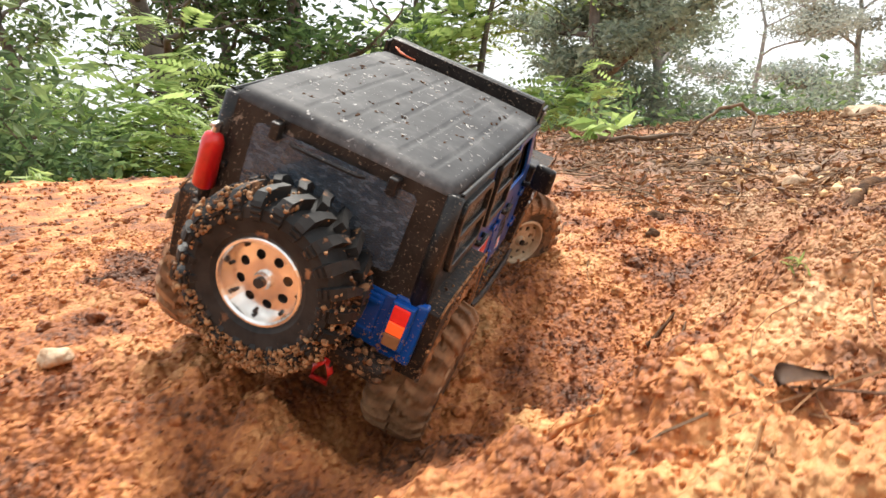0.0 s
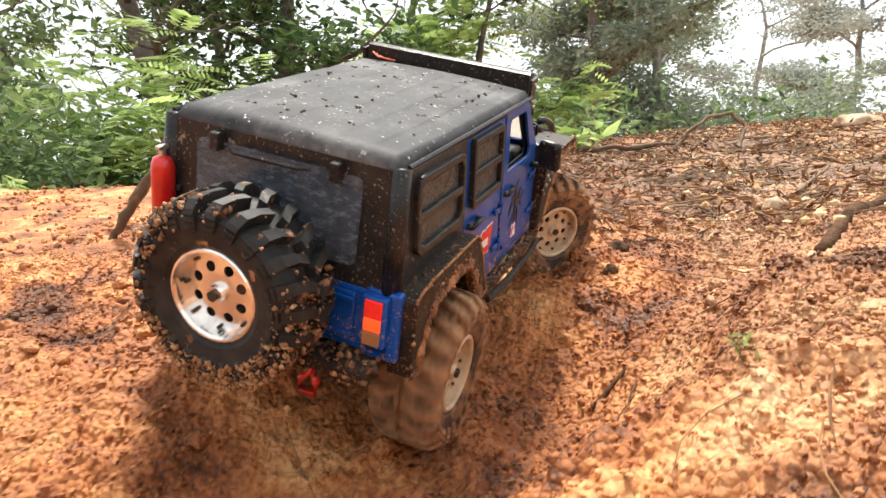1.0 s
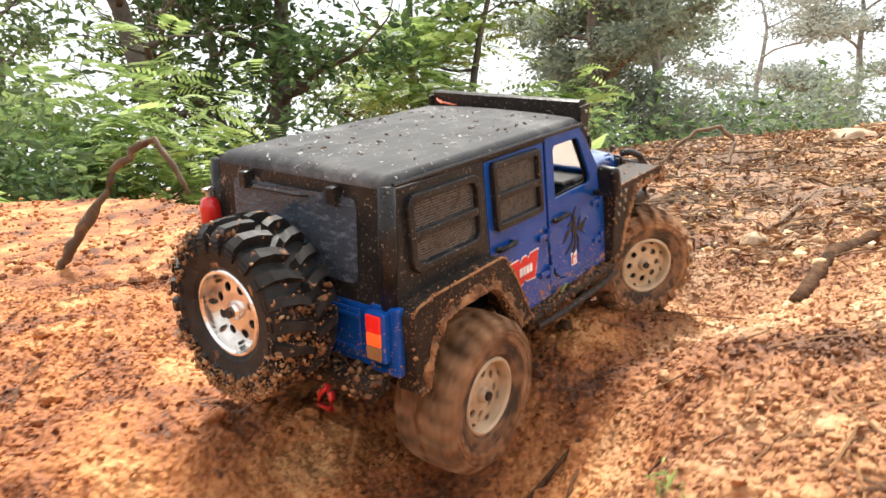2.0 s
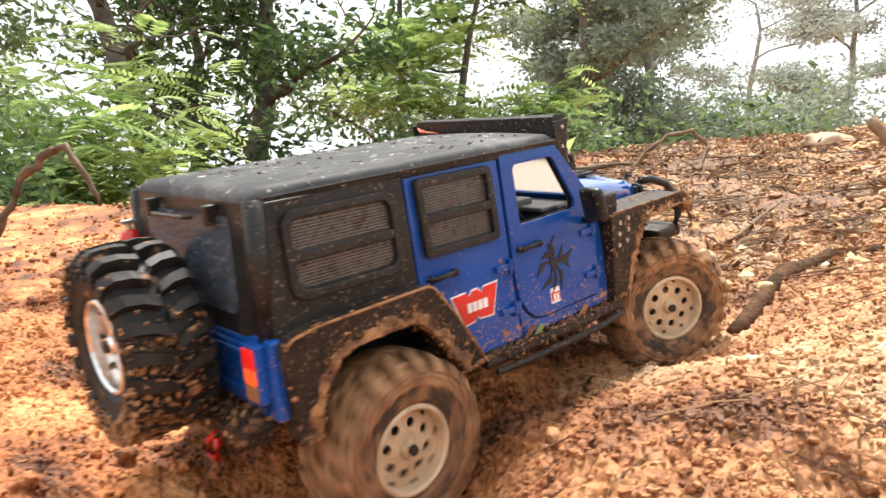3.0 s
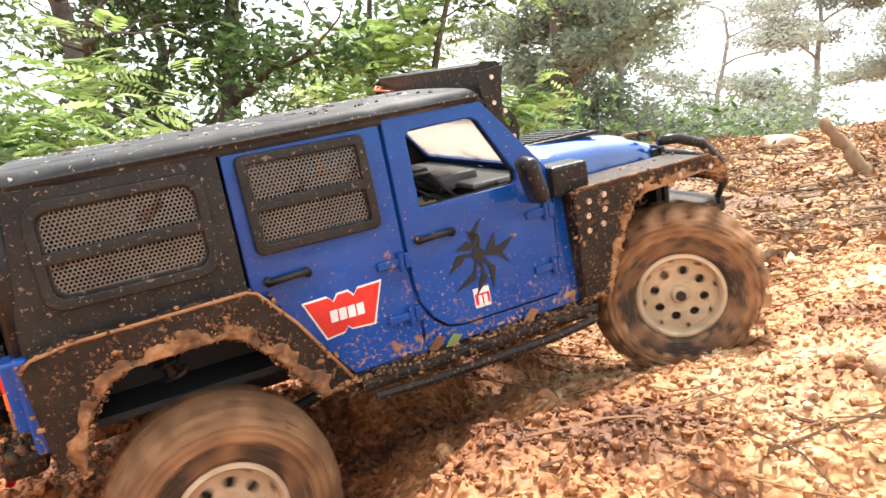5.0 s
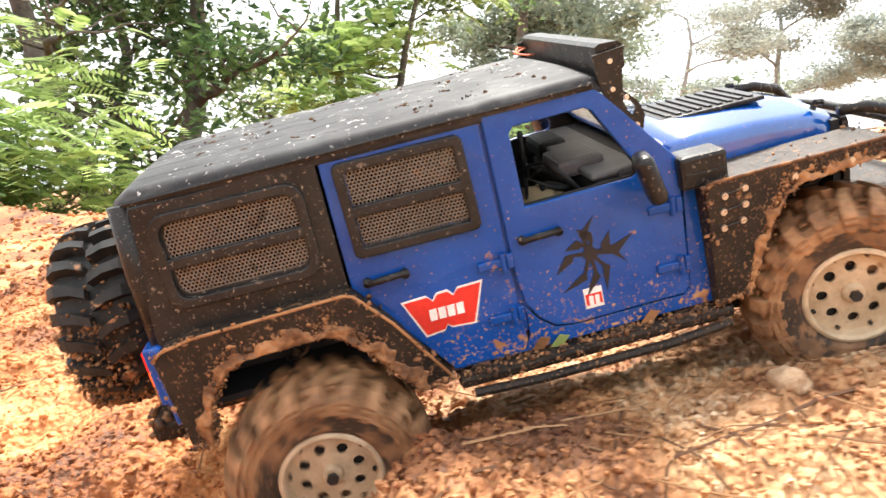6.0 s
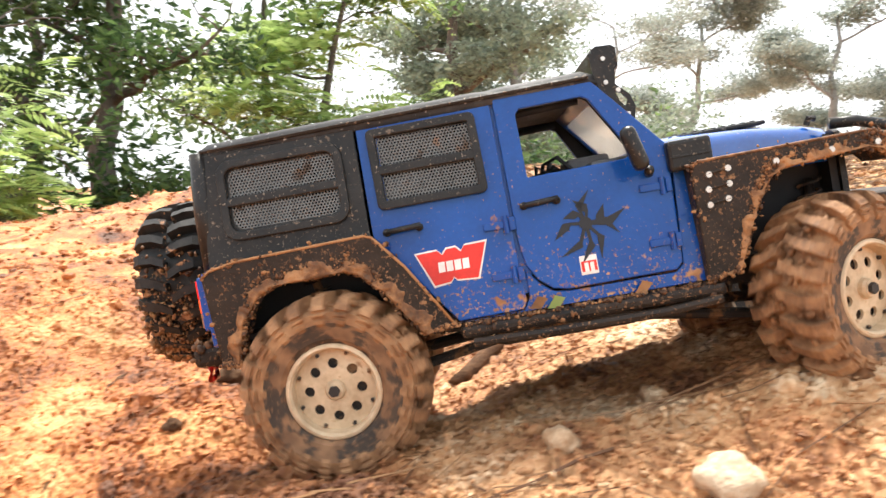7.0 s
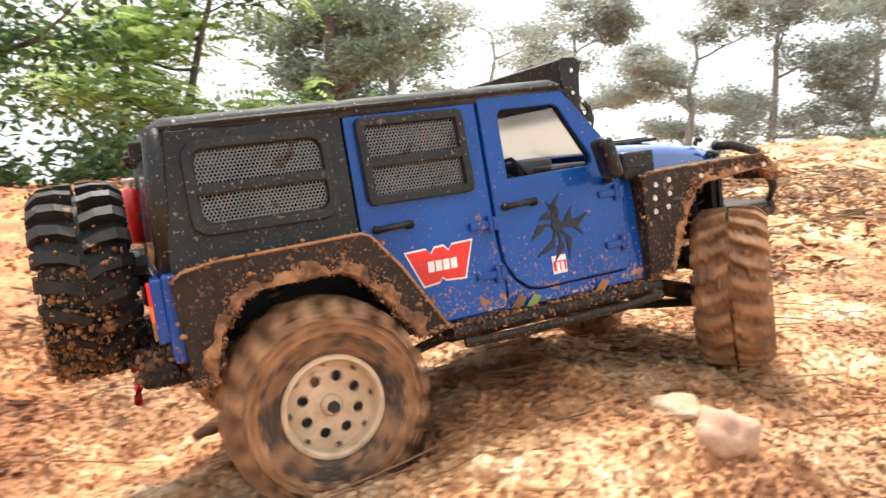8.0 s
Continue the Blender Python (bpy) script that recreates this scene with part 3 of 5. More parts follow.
def flare(name, loop, sign, y0, y1, parent):
    """Thick arched wing with crumbs of dried mud along it."""
    bm = bmesh.new()
    prism(bm, [loop], lambda u, w, d: (u, sign * (y1 - d), w), y1 - y0)
    bmesh.ops.recalc_face_normals(bm, faces=bm.faces)
    soften(bm, 0.0012)
    ob = part(name, bm, FLARE, parent, "black wheel-arch flare caked with drying orange mud")
    rng = random.Random(len(loop))
    places, radii = [], []
    for k in range(2000):
        along = rng.random()
        i = rng.randrange(len(loop) // 2 - 1, len(loop)) if along < 0.82 else rng.randrange(len(loop))
        a, b = loop[i], loop[(i + 1) % len(loop)]
        f = rng.random()
        r = 0.0003 + 0.0013 * rng.random() ** 2.5
        y = y1 - r * 0.1 if rng.random() < 0.65 else rng.uniform(y0, y1)
        px, pz = a[0] + (b[0] - a[0]) * f, a[1] + (b[1] - a[1]) * f
        if along < 0.82:
            pz += abs(rng.gauss(0, 0.0060)) * (1 if pz > 0.06 else 0.2)
            px += rng.gauss(0, 0.0016)
        else:
            px, pz = px + rng.gauss(0, 0.0013), pz + rng.gauss(0, 0.0010)
        places.append((px, sign * y, pz))
        radii.append(r)
    lumps("mud_cake", places, radii, CAKE, ob, "lumps of orange mud")
    return ob


def mud_skin(path, centre, sign, y1, parent, wide=0.0085):
    """A lumpy crust of drying mud along the wheel opening's edge."""
    fine = []
    for a, b in zip(path, path[1:]):
        m = max(2, int(math.dist(a, b) / 0.0011))
        fine += [(a[0] + (b[0] - a[0]) * k / m, a[1] + (b[1] - a[1]) * k / m) for k in range(m)]
    verts, faces, rows = [], [], 8
    for i, (x, z) in enumerate(fine):
        d = Vector((x - centre[0], z - centre[1])).normalized()
        w = max(0.0015, wide + 0.0090 * noise.noise(Vector((x * 90, z * 90, 1.0))) + 0.004 * noise.noise(Vector((x * 320, z * 320, 2.0))))
        for j in range(rows):
            f = j / (rows - 1)
            p = (x + d.x * w * (f - 0.12), z + d.y * w * (f - 0.12))
            h = 0.0022 * (1 - f) ** 0.6 * (0.9 + 1.1 * noise.noise(Vector((p[0] * 260, p[1] * 260, 4.0))))
            verts.append((p[0], sign * (y1 + (-0.006 if j == 0 else -0.0015 if j == rows - 1 else h)), p[1]))
        if i:
            for j in range(rows - 1):
                b = i * rows + j
                faces.append((b, b + 1, b + 1 - rows, b - rows))
    obj("mud_skin", verts, faces, CAKE, parent, "crust of drying orange mud", True)


def bolts(places, sign, y, r, parent):
    for x, z in places:
        bm = bmesh.new()
        tube(bm, [(x, sign * (y - 0.001), z), (x, sign * (y + 0.0014), z)], [r, r * 0.85], 8)
        part("bolt", bm, STEEL, parent)


for sign in (-1, 1):
    rd = plate("rear_door", [REAR_DOOR, rounded(0.0555, 0.1160, 0.1165, 0.1580, 0.003)], BLUE, sign, 0.0, 0.003, truck, "mud-specked blue rear door")
    window_guard(0.0495, 0.1105, 0.1205, 0.1630, 0.004, sign, -0.001, rd)
    door_handle(0.0520, 0.0960, sign, rd)
    for z in (0.088, 0.056):
        hinge(0.126, z, sign, rd)
    fd = plate("front_door", [FRONT_DOOR, [(0.1462, 0.1150), (0.1458, 0.1560), (0.1485, 0.1592), (0.1885, 0.1598), (0.1925, 0.1575), (0.2125, 0.1225), (0.2120, 0.1175), (0.2090, 0.1160)]], BLUE, sign, 0.0008, 0.003, truck, "blue front door with an open window")
    plate("door_pillar", [[(0.1270, 0.0400), (0.1385, 0.0450), (0.1385, 0.1670), (0.1270, 0.1670)]], BLUE, sign, -0.0030, 0.0018, truck)
    plate("door_liner", [REAR_DOOR, rounded(0.0555, 0.1160, 0.1165, 0.1580, 0.003)], DARK, sign, -0.0052, 0.0012, rd)
    plate("door_liner", [[(0.1400, 0.1680), (0.1950, 0.1680), (0.2340, 0.1200), (0.2310, 0.0450), (0.1400, 0.0450)], [(0.1462, 0.1150), (0.1458, 0.1560), (0.1485, 0.1592), (0.1885, 0.1598), (0.1925, 0.1575), (0.2125, 0.1225), (0.2120, 0.1175), (0.2090, 0.1160)]], DARK, sign, -0.0050, 0.0012, fd)
    door_handle(0.1405, 0.0975, sign, fd)
    for z in (0.095, 0.060):
        hinge(0.227, z, sign, fd)
    bm = bmesh.new()
    arm = sign * flank(0.11)
    tube(bm, [(0.222, arm, 0.104), (0.220, arm + sign * 0.012, 0.106)], 0.003, 8)
    box(bm, (-0.006, -0.011, -0.014), (0.004, 0.011, 0.014), 0.004, pose(0.212, arm + sign * 0.020, 0.120, 0, -14, sign * 12))
    part("mirror", bm, BLACK, fd, "black door mirror", True)
    qp = plate("hardtop_side", [QUARTER, rounded(-0.0440, 0.1150, 0.0250, 0.1530, 0.006)], BLACK, sign, 0.0006, 0.0035, truck, "black hardtop side panel")
    window_guard(-0.0515, 0.1075, 0.0315, 0.1600, 0.010, sign, 0.0, qp)
    plate("sill_panel", [SILL], BLUE, sign, -0.0012, 0.003, truck)
    for loop, y1, cut in ((REAR_FLARE, 0.1035, 8), (FRONT_FLARE, 0.1020, 6)):
        bm = bmesh.new()
        tube(bm, [(x, sign * (y1 - 0.0003), z) for x, z in loop[1:cut]], 0.0010, 6)
        part("flare_lip", bm, CAKE, truck, "dusty raised edge of the flare", True)
    rf = flare("rear_flare", REAR_FLARE, sign, 0.086, 0.1035, truck)
    mud_skin(REAR_FLARE[8:], (0.005, 0.015), sign, 0.1035, rf)
    ff = flare("front_flare", FRONT_FLARE, sign, 0.066, 0.1020, truck)
    mud_skin(FRONT_FLARE[6:], (0.330, 0.020), sign, 0.1020, ff, 0.0045)
    bolts([(0.2545, 0.0965), (0.2665, 0.0985), (0.2530, 0.0875), (0.2660, 0.0890), (0.2525, 0.0780), (0.2640, 0.0800), (0.2960, 0.0975), (0.3300, 0.0985), (0.3580, 0.0985)], sign, 0.1020, 0.0023, ff)
    for z in (0.0975, 0.0883, 0.0790):
        bm = bmesh.new()
        tube(bm, [(0.2530, sign * 0.1025, z - 0.0008), (0.2655, sign * 0.1025, z + 0.0008)], 0.0010, 6)
        part("bolt_strip", bm, FLARE, ff)
    bm = bmesh.new()
    box(bm, (0.234, sign * 0.086 - 0.010, 0.1020), (0.262, sign * 0.086 + 0.010, 0.1215), 0.0025)
    box(bm, (0.236, sign * 0.087 - 0.010, 0.1100), (0.260, sign * 0.087 + 0.010, 0.1115), 0.0004)
    part("cowl_box", bm, BLACK, truck, "black cowl vent box")
    bm = bmesh.new()
    box(bm, (0.088, sign * 0.094 - 0.009, 0.0215), (0.255, sign * 0.094 + 0.009, 0.0300), 0.003)
    rng = random.Random(4)
    tube(bm, [(0.095, sign * 0.104, 0.019), (0.135, sign * 0.106, 0.018), (0.215, sign * 0.106, 0.018), (0.250, sign * 0.104, 0.020)], 0.003, 8)
    slider = part("rock_slider", bm, FLARE, truck, "black rock slider heaped with mud and leaf bits")
    lumps("mud_cake", [(rng.uniform(0.09, 0.255), sign * (0.094 + rng.uniform(-0.007, 0.0095)), rng.choice((0.0302, 0.0304, 0.0262, 0.0235))) for k in range(700)], [rng.uniform(0.0005, 0.0019) for k in range(700)], CAKE, slider, "crumbled mud")
    # light-bar bracket on the pillar
    bm = bmesh.new()
    yb = 0.0845
    prism(bm, [[(0.2205, 0.1400), (0.2225, 0.1480), (0.2200, 0.1560), (0.2120, 0.1640), (0.2135, 0.1800), (0.2160, 0.1870), (0.1975, 0.1855), (0.1990, 0.1720), (0.2020, 0.1600), (0.2110, 0.1480)],
               [(0.2160, 0.1490), (0.2185, 0.1530), (0.2150, 0.1580), (0.2110, 0.1590), (0.2130, 0.1530)]], lambda u, w, d: (u, sign * (yb - d), w), 0.0025)
    br = part("light_bracket", bm, BLACK, truck, "black plate bracket with bolts")
    bolts([(0.2065, 0.1810), (0.2060, 0.1660), (0.2130, 0.1600), (0.2170, 0.1440)], sign, yb, 0.0017, br)

# decals on both flanks
for sign in (-1, 1):
    def flat_on(loop, mat, proud, name, parent, label=""):
        return plate(name, [loop], mat, sign, proud, 0.0004, parent, label)
    W0 = [(0.0665, 0.0795), (0.0810, 0.0800), (0.0840, 0.0765), (0.0870, 0.0802), (0.0935, 0.0805), (0.0965, 0.0770), (0.0995, 0.0806), (0.1140, 0.0810), (0.1056, 0.0570), (0.0915, 0.0580), (0.0895, 0.0602), (0.0870, 0.0572), (0.0760, 0.0560)]
    c0 = (0.0902, 0.0690)
    st = flat_on(W0, DECAL_WHITE, 0.0006, "sticker", truck, "red and white winged sticker")
    flat_on([(c0[0] + (x - c0[0]) * 0.94, c0[1] + (z - c0[1]) * 0.90) for x, z in W0], DECAL_RED, 0.0010, "sticker_field", st)
    for k in range(4):
        x = 0.0805 + k * 0.0052
        flat_on([(x, 0.0650), (x + 0.0042, 0.0651), (x + 0.0045, 0.0716), (x + 0.0003, 0.0715)], DECAL_WHITE, 0.0014, "sticker_bar", st)
    sp = None
    cx, cz = 0.1770, 0.0800
    for ang, ln in ((12, 0.024), (38, 0.015), (75, 0.019), (110, 0.015), (200, 0.020), (225, 0.024), (255, 0.024), (285, 0.022), (335, 0.020), (160, 0.013)):
        a = radians(ang)
        ux, uz = math.cos(a), math.sin(a)
        bend = 0.0045 if ang % 2 else -0.0045
        knee = (cx + ux * ln * 0.55 - uz * bend, cz + uz * ln * 0.55 + ux * bend)
        tip = (cx + ux * ln * 1.12, cz + uz * ln * 1.12)
        lp = [(cx - uz * 0.0012, cz + ux * 0.0012), (knee[0] - uz * 0.0011 - ux * 0.002, knee[1] + ux * 0.0011 - uz * 0.002), (knee[0] - uz * 0.0030, knee[1] + ux * 0.0030), tip, (knee[0] + uz * 0.0022 + ux * 0.002, knee[1] - ux * 0.0022 + uz * 0.002), (knee[0] + uz * 0.0011 - ux * 0.002, knee[1] - ux * 0.0011 - uz * 0.002), (cx + uz * 0.0012, cz - ux * 0.0012)]
        ob = flat_on(lp, DECAL_BLACK, 0.0014 + 0.00002 * (ang % 7), "spider_sticker" if sp is None else "spider_leg", sp or truck, "black spiky spider sticker" if sp is None else "")
        sp = sp or ob
    flat_on(ring(cx, cz, 0.0042, 9), DECAL_BLACK, 0.0017, "spider_body", sp)
    flat_on([(0.1690, 0.0480), (0.1800, 0.0480), (0.1800, 0.0600), (0.1690, 0.0600)], DECAL_WHITE, 0.0014, "small_sticker", truck, "small red and white square sticker")
    flat_on([(0.1697, 0.0500), (0.1793, 0.0500), (0.1793, 0.0565), (0.1697, 0.0565)], DECAL_RED, 0.0018, "small_sticker_field", truck)
    for k in range(2):
        flat_on([(0.1715 + k * 0.0036, 0.0490), (0.1740 + k * 0.0036, 0.0490), (0.1740 + k * 0.0036, 0.0555), (0.1715 + k * 0.0036, 0.0555)], DECAL_WHITE, 0.0022, "small_sticker_bar", truck)

# roof: a thick rounded slab with lengthwise ribs
bm = bmesh.new()
cols = 81
rows_ = 31
grid = []
for i in range(rows_):
    x = -0.0660 + (0.2010 + 0.0660) * i / (rows_ - 1)
    line = []
    for j in range(cols):
        s = -1 + 2 * j / (cols - 1)
        hw = 0.0845 - 0.004 * max(0, 0.06 - (x + 0.066)) / 0.06
        y = s * hw
        drop = 0.0050 * max(0.0, (abs(s) - 0.93) / 0.07) ** 2
        end = 0.0045 * max(0.0, (0.009 - (x + 0.066)) / 0.009) ** 2 + 0.004 * max(0.0, (x - 0.194) / 0.007) ** 2
        rib = -0.0010 if min(abs(abs(s) - q) for q in (0.125, 0.425, 0.725)) < 0.014 and 0.05 < (i / (rows_ - 1)) < 0.94 else 0.0
        seam = -0.0008 if i in (12, 22) else 0.0
        line.append(bm.verts.new((x, y, 0.1745 + 0.0025 * (1 - s * s) + 0.002 * (x / 0.2) - drop - end + rib + seam)))
    grid.append(line)
for i in range(rows_ - 1):
    for j in range(cols - 1):
        bm.faces.new((grid[i][j], grid[i + 1][j], grid[i + 1][j + 1], grid[i][j + 1]))
low = [[bm.verts.new((v.co.x, v.co.y * 1.0, 0.1640 + 0.002 * v.co.x / 0.2)) for v in (ln[0], ln[-1])] for ln in grid]
for i in range(rows_ - 1):
    bm.faces.new((grid[i][0], low[i][0], low[i + 1][0], grid[i + 1][0]))
    bm.faces.new((grid[i][-1], grid[i + 1][-1], low[i + 1][1], low[i][1]))
    bm.faces.new((low[i][0], low[i][1], low[i + 1][1], low[i + 1][0]))
bm.faces.new([grid[0][j] for j in range(cols)] + [low[0][1], low[0][0]])
bm.faces.new([grid[-1][j] for j in reversed(range(cols))] + [low[-1][0], low[-1][1]])
roof = part("roof", bm, ROOF, truck, "scuffed black ribbed hardtop roof with dried splashes", True)
rng = random.Random(52)
places, radii = [], []
for k in range(60):
    x, s, a = rng.uniform(-0.05, 0.18), rng.uniform(-0.84, 0.84), rng.uniform(0, 6.283)
    for i in range(rng.randrange(1, 6)):
        px, ps = x + i * 0.0014 * math.cos(a) + rng.gauss(0, 0.0005), s + i * 0.016 * math.sin(a) + rng.gauss(0, 0.006)
        if abs(ps) < 0.86:
            places.append((px, ps * 0.0845, 0.1742 + 0.0025 * (1 - ps * ps) + 0.01 * px))
            radii.append(rng.uniform(0.0006, 0.0013))
lumps("splashed_dirt", places, radii, DARK_WOOD, roof, "dark dried splashes")
# pale grey lumps drawn for scratches and for glints on the wet roof
places, radii = [], []
for k in range(85):
    x, s, a = rng.uniform(-0.05, 0.19), rng.uniform(-0.9, 0.9), rng.uniform(0, 6.283)
    for i in range(rng.randrange(2, 9)):
        a += rng.gauss(0, 0.5)
        x, s = x + 0.0009 * math.cos(a), s + 0.0107 * math.sin(a)
        if abs(s) < 0.86 and -0.052 < x < 0.19:
            places.append((x, s * 0.0845, 0.1741 + 0.0025 * (1 - s * s) + 0.01 * x))
            radii.append(rng.uniform(0.0004, 0.0008))
lumps("pale_flecks", places, radii, SCRATCH_GLINT, roof, "pale flecks for scratches and wet glints")
for s in (-1, 1):
    bm = bmesh.new()
    tube(bm, [(-0.060, s * 0.0850, 0.1685), (0.05, s * 0.0862, 0.1700), (0.195, s * 0.0862, 0.1715)], 0.0016, 6)
    part("rain_gutter", bm, BLACK, truck)

# rear wall of the hardtop, with its window
bm = bmesh.new()
prism(bm, [[(-0.0835, 0.0885), (0.0835, 0.0885), (0.0835, 0.150), (0.0805, 0.1665), (-0.0805, 0.1665), (-0.0835, 0.150)], rounded(-0.0570, 0.1035, 0.0570, 0.1555, 0.005)], lambda u, w, d: (-0.0700 + d + 0.05 * (w - 0.09), u, w), 0.004)
back = part("hardtop_back", bm, BLACK, truck, "black hardtop rear with lift glass")
for s in (-1, 1):
    bm = bmesh.new()
    tube(bm, [(-0.0655, s * 0.0835, 0.0885), (-0.0650, s * 0.0830, 0.1300), (-0.0625, s * 0.0815, 0.1680)], [0.0065, 0.0065, 0.0060], 12)
    part("corner_post", bm, BLACK, back, "", True)
bm = bmesh.new()
prism(bm, [rounded(-0.0600, 0.1010, 0.0600, 0.1580, 0.005)], lambda u, w, d: (-0.0712 + d + 0.05 * (w - 0.09), u, w), 0.0010)
part("rear_glass", bm, PANE, back, "dusty tinted rear glass with sky sheen painted in its film")
for y in (-0.043, 0.043):
    bm = bmesh.new()
    box(bm, (-0.0745, y - 0.0035, 0.1530), (-0.0660, y + 0.0035, 0.1650), 0.0012)
    part("glass_hinge", bm, BLACK, back)
bm = bmesh.new()
tube(bm, [(-0.0735, 0.030, 0.1560), (-0.0770, 0.026, 0.1565), (-0.0770, -0.020, 0.1570), (-0.0735, -0.024, 0.1570)], 0.0016, 6)
part("wiper", bm, BLACK, back)

# tailgate and rear corners
bm = bmesh.new()
box(bm, (-0.0715, -0.0900, 0.0440), (-0.0650, 0.0900, 0.0890), 0.0025)
gate = part("tailgate", bm, BLUE, truck, "blue tailgate")
bm = bmesh.new()
box(bm, (-0.0735, -0.0640, 0.0500), (-0.0705, 0.0640, 0.0850), 0.0015)
for z in (0.0560, 0.0800):
    box(bm, (-0.0750, -0.0640, z - 0.0018), (-0.0720, 0.0640, z + 0.0018), 0.001)
part("gate_panel", bm, BLUE, gate)
for s in (-1, 1):
    bm = bmesh.new()
    wide = 0.0945 if s < 0 else 0.0920
    box(bm, (-0.0715, min(s * 0.0700, s * wide), 0.0420), (-0.0640, max(s * 0.0700, s * wide), 0.0910), 0.002)
    corner = part("rear_corner", bm, BLUE if s < 0 else FLARE, truck, "blue rear body corner" if s < 0 else "rear body corner caked with mud")
    bm = bmesh.new()
    box(bm, (-0.0775, min(s * 0.0705, s * 0.0875), 0.0530), (-0.0705, max(s * 0.0705, s * 0.0875), 0.0885), 0.0015)
    tl = part("tail_light", bm, BLUE if s < 0 else FLARE, truck, "tail light with red and amber lenses, lit" if s < 0 else "tail light smeared over with mud")
    for z0, z1, mt, nm in ((0.0745, 0.0865, LIGHT_RED, "red_lens"), (0.0650, 0.0742, LIGHT_AMBER, "amber_lens"), (0.0550, 0.0647, LIGHT_CLEAR, "clear_lens")):
        bm = bmesh.new()
        box(bm, (-0.0792, min(s * 0.0730, s * 0.0850), z0), (-0.0768, max(s * 0.0730, s * 0.0850), z1), 0.0008)
        part(nm, bm, mt if s < 0 else CAKE, tl)
bm = bmesh.new()
box(bm, (-0.0900, -0.0850, 0.0290), (-0.0690, 0.0850, 0.0430), 0.004)
bump = part("rear_bumper", bm, FLARE, truck, "black rear bumper clogged with mud")
rng = random.Random(21)
lumps("mud_cake", [(rng.uniform(-0.091, -0.070), rng.uniform(-0.086, 0.086), rng.choice((0.0435, 0.0425, 0.030, 0.035))) for k in range(420)], [rng.uniform(0.0006, 0.0028) for k in range(420)], CAKE, bump, "lumps of wet mud")
for y in (-0.045, 0.045):
    bm = bmesh.new()
    tube(bm, [(-0.088, y, 0.031), (-0.092, y - 0.006, 0.024), (-0.093, y - 0.006, 0.016), (-0.093, y + 0.006, 0.016), (-0.092, y + 0.006, 0.024), (-0.088, y, 0.031)], 0.0025, 8)
    part("shackle", bm, RED, bump, "red tow shackle", True)

# fire extinguisher strapped to the rear left post
bm = bmesh.new()
lathe(bm, [(0.0001, -0.022), (0.0060, -0.022), (0.0078, -0.020), (0.0078, 0.012), (0.0060, 0.017), (0.0030, 0.019), (0.0001, 0.019)], pose(-0.0740, 0.0830, 0.1220, 90, 0, 0), 20)
ext = part("extinguisher", bm, RED, truck, "small red model fire extinguisher", True)
bm = bmesh.new()
tube(bm, [(-0.0740, 0.0830, 0.1390), (-0.0740, 0.0830, 0.1460)], 0.0025, 8)
box(bm, (-0.0790, 0.0810, 0.1450), (-0.0690, 0.0850, 0.1480), 0.0008)
part("valve", bm, STEEL, ext, "steel valve")
bm = bmesh.new()
box(bm, (-0.0720, 0.0720, 0.1180), (-0.0600, 0.0830, 0.1220), 0.001)
part("strap", bm, BLACK, ext)

# bonnet, grille, front end
bm = bmesh.new()
sec = []
for x, hw, zt in ((0.2330, 0.0700, 0.1235), (0.2600, 0.0680, 0.1255), (0.3000, 0.0630, 0.1235), (0.3380, 0.0580, 0.1190), (0.3520, 0.0560, 0.1150), (0.3570, 0.0550, 0.1080)):
    sec.append([bm.verts.new((x, y, z)) for y, z in [(-hw, 0.092), (-hw, zt - 0.010), (-hw + 0.002, zt - 0.0045), (-hw + 0.007, zt - 0.001), (-hw * 0.45, zt + 0.0015), (-hw * 0.4, zt + 0.0030), (hw * 0.4, zt + 0.0030), (hw * 0.45, zt + 0.0015), (hw - 0.007, zt - 0.001), (hw - 0.002, zt - 0.0045), (hw, zt - 0.010), (hw, 0.092)]])
for a, b in zip(sec, sec[1:]):
    for k in range(len(a) - 1):
        bm.faces.new((a[k], a[k + 1], b[k + 1], b[k]))
bm.faces.new(sec[0])
bm.faces.new(sec[-1][::-1])
hood = part("bonnet", bm, WET_BLUE, truck, "wet glossy blue bonnet", True)
bm = bmesh.new()
box(bm, (0.255, -0.028, 0.1255), (0.325, 0.028, 0.1285), 0.001, pose(0, 0, 0, 0, 0, 0))
for k in range(9):
    box(bm, (0.260 + k * 0.007, -0.024, 0.1283), (0.2635 + k * 0.007, 0.024, 0.1297), 0.0004)
part("bonnet_vent", bm, BLACK, hood, "black louvred bonnet vent")
for s in (-1, 1):
    bm = bmesh.new()
    tube(bm, [(0.341, s * 0.052, 0.118), (0.343, s * 0.053, 0.1225), (0.347, s * 0.053, 0.1215)], 0.0022, 6)
    part("bonnet_catch", bm, BLACK, hood)
bm = bmesh.new()
prism(bm, [rounded(-0.060, 0.060, 0.060, 0.112, 0.006)] + [rounded(-0.0245 + k * 0.0075, 0.070, -0.0205 + k * 0.0075, 0.100, 0.0015) for k in range(7)] + [ring(s * 0.042, 0.086, 0.012, 20) for s in (-1, 1)], lambda u, w, d: (0.3590 - d, u, w), 0.004)
grille = part("grille", bm, BLACK, truck, "black slotted grille")
bm = bmesh.new()
box(bm, (0.3490, -0.058, 0.060), (0.3540, 0.058, 0.110))
part("grille_back", bm, DARK, grille)
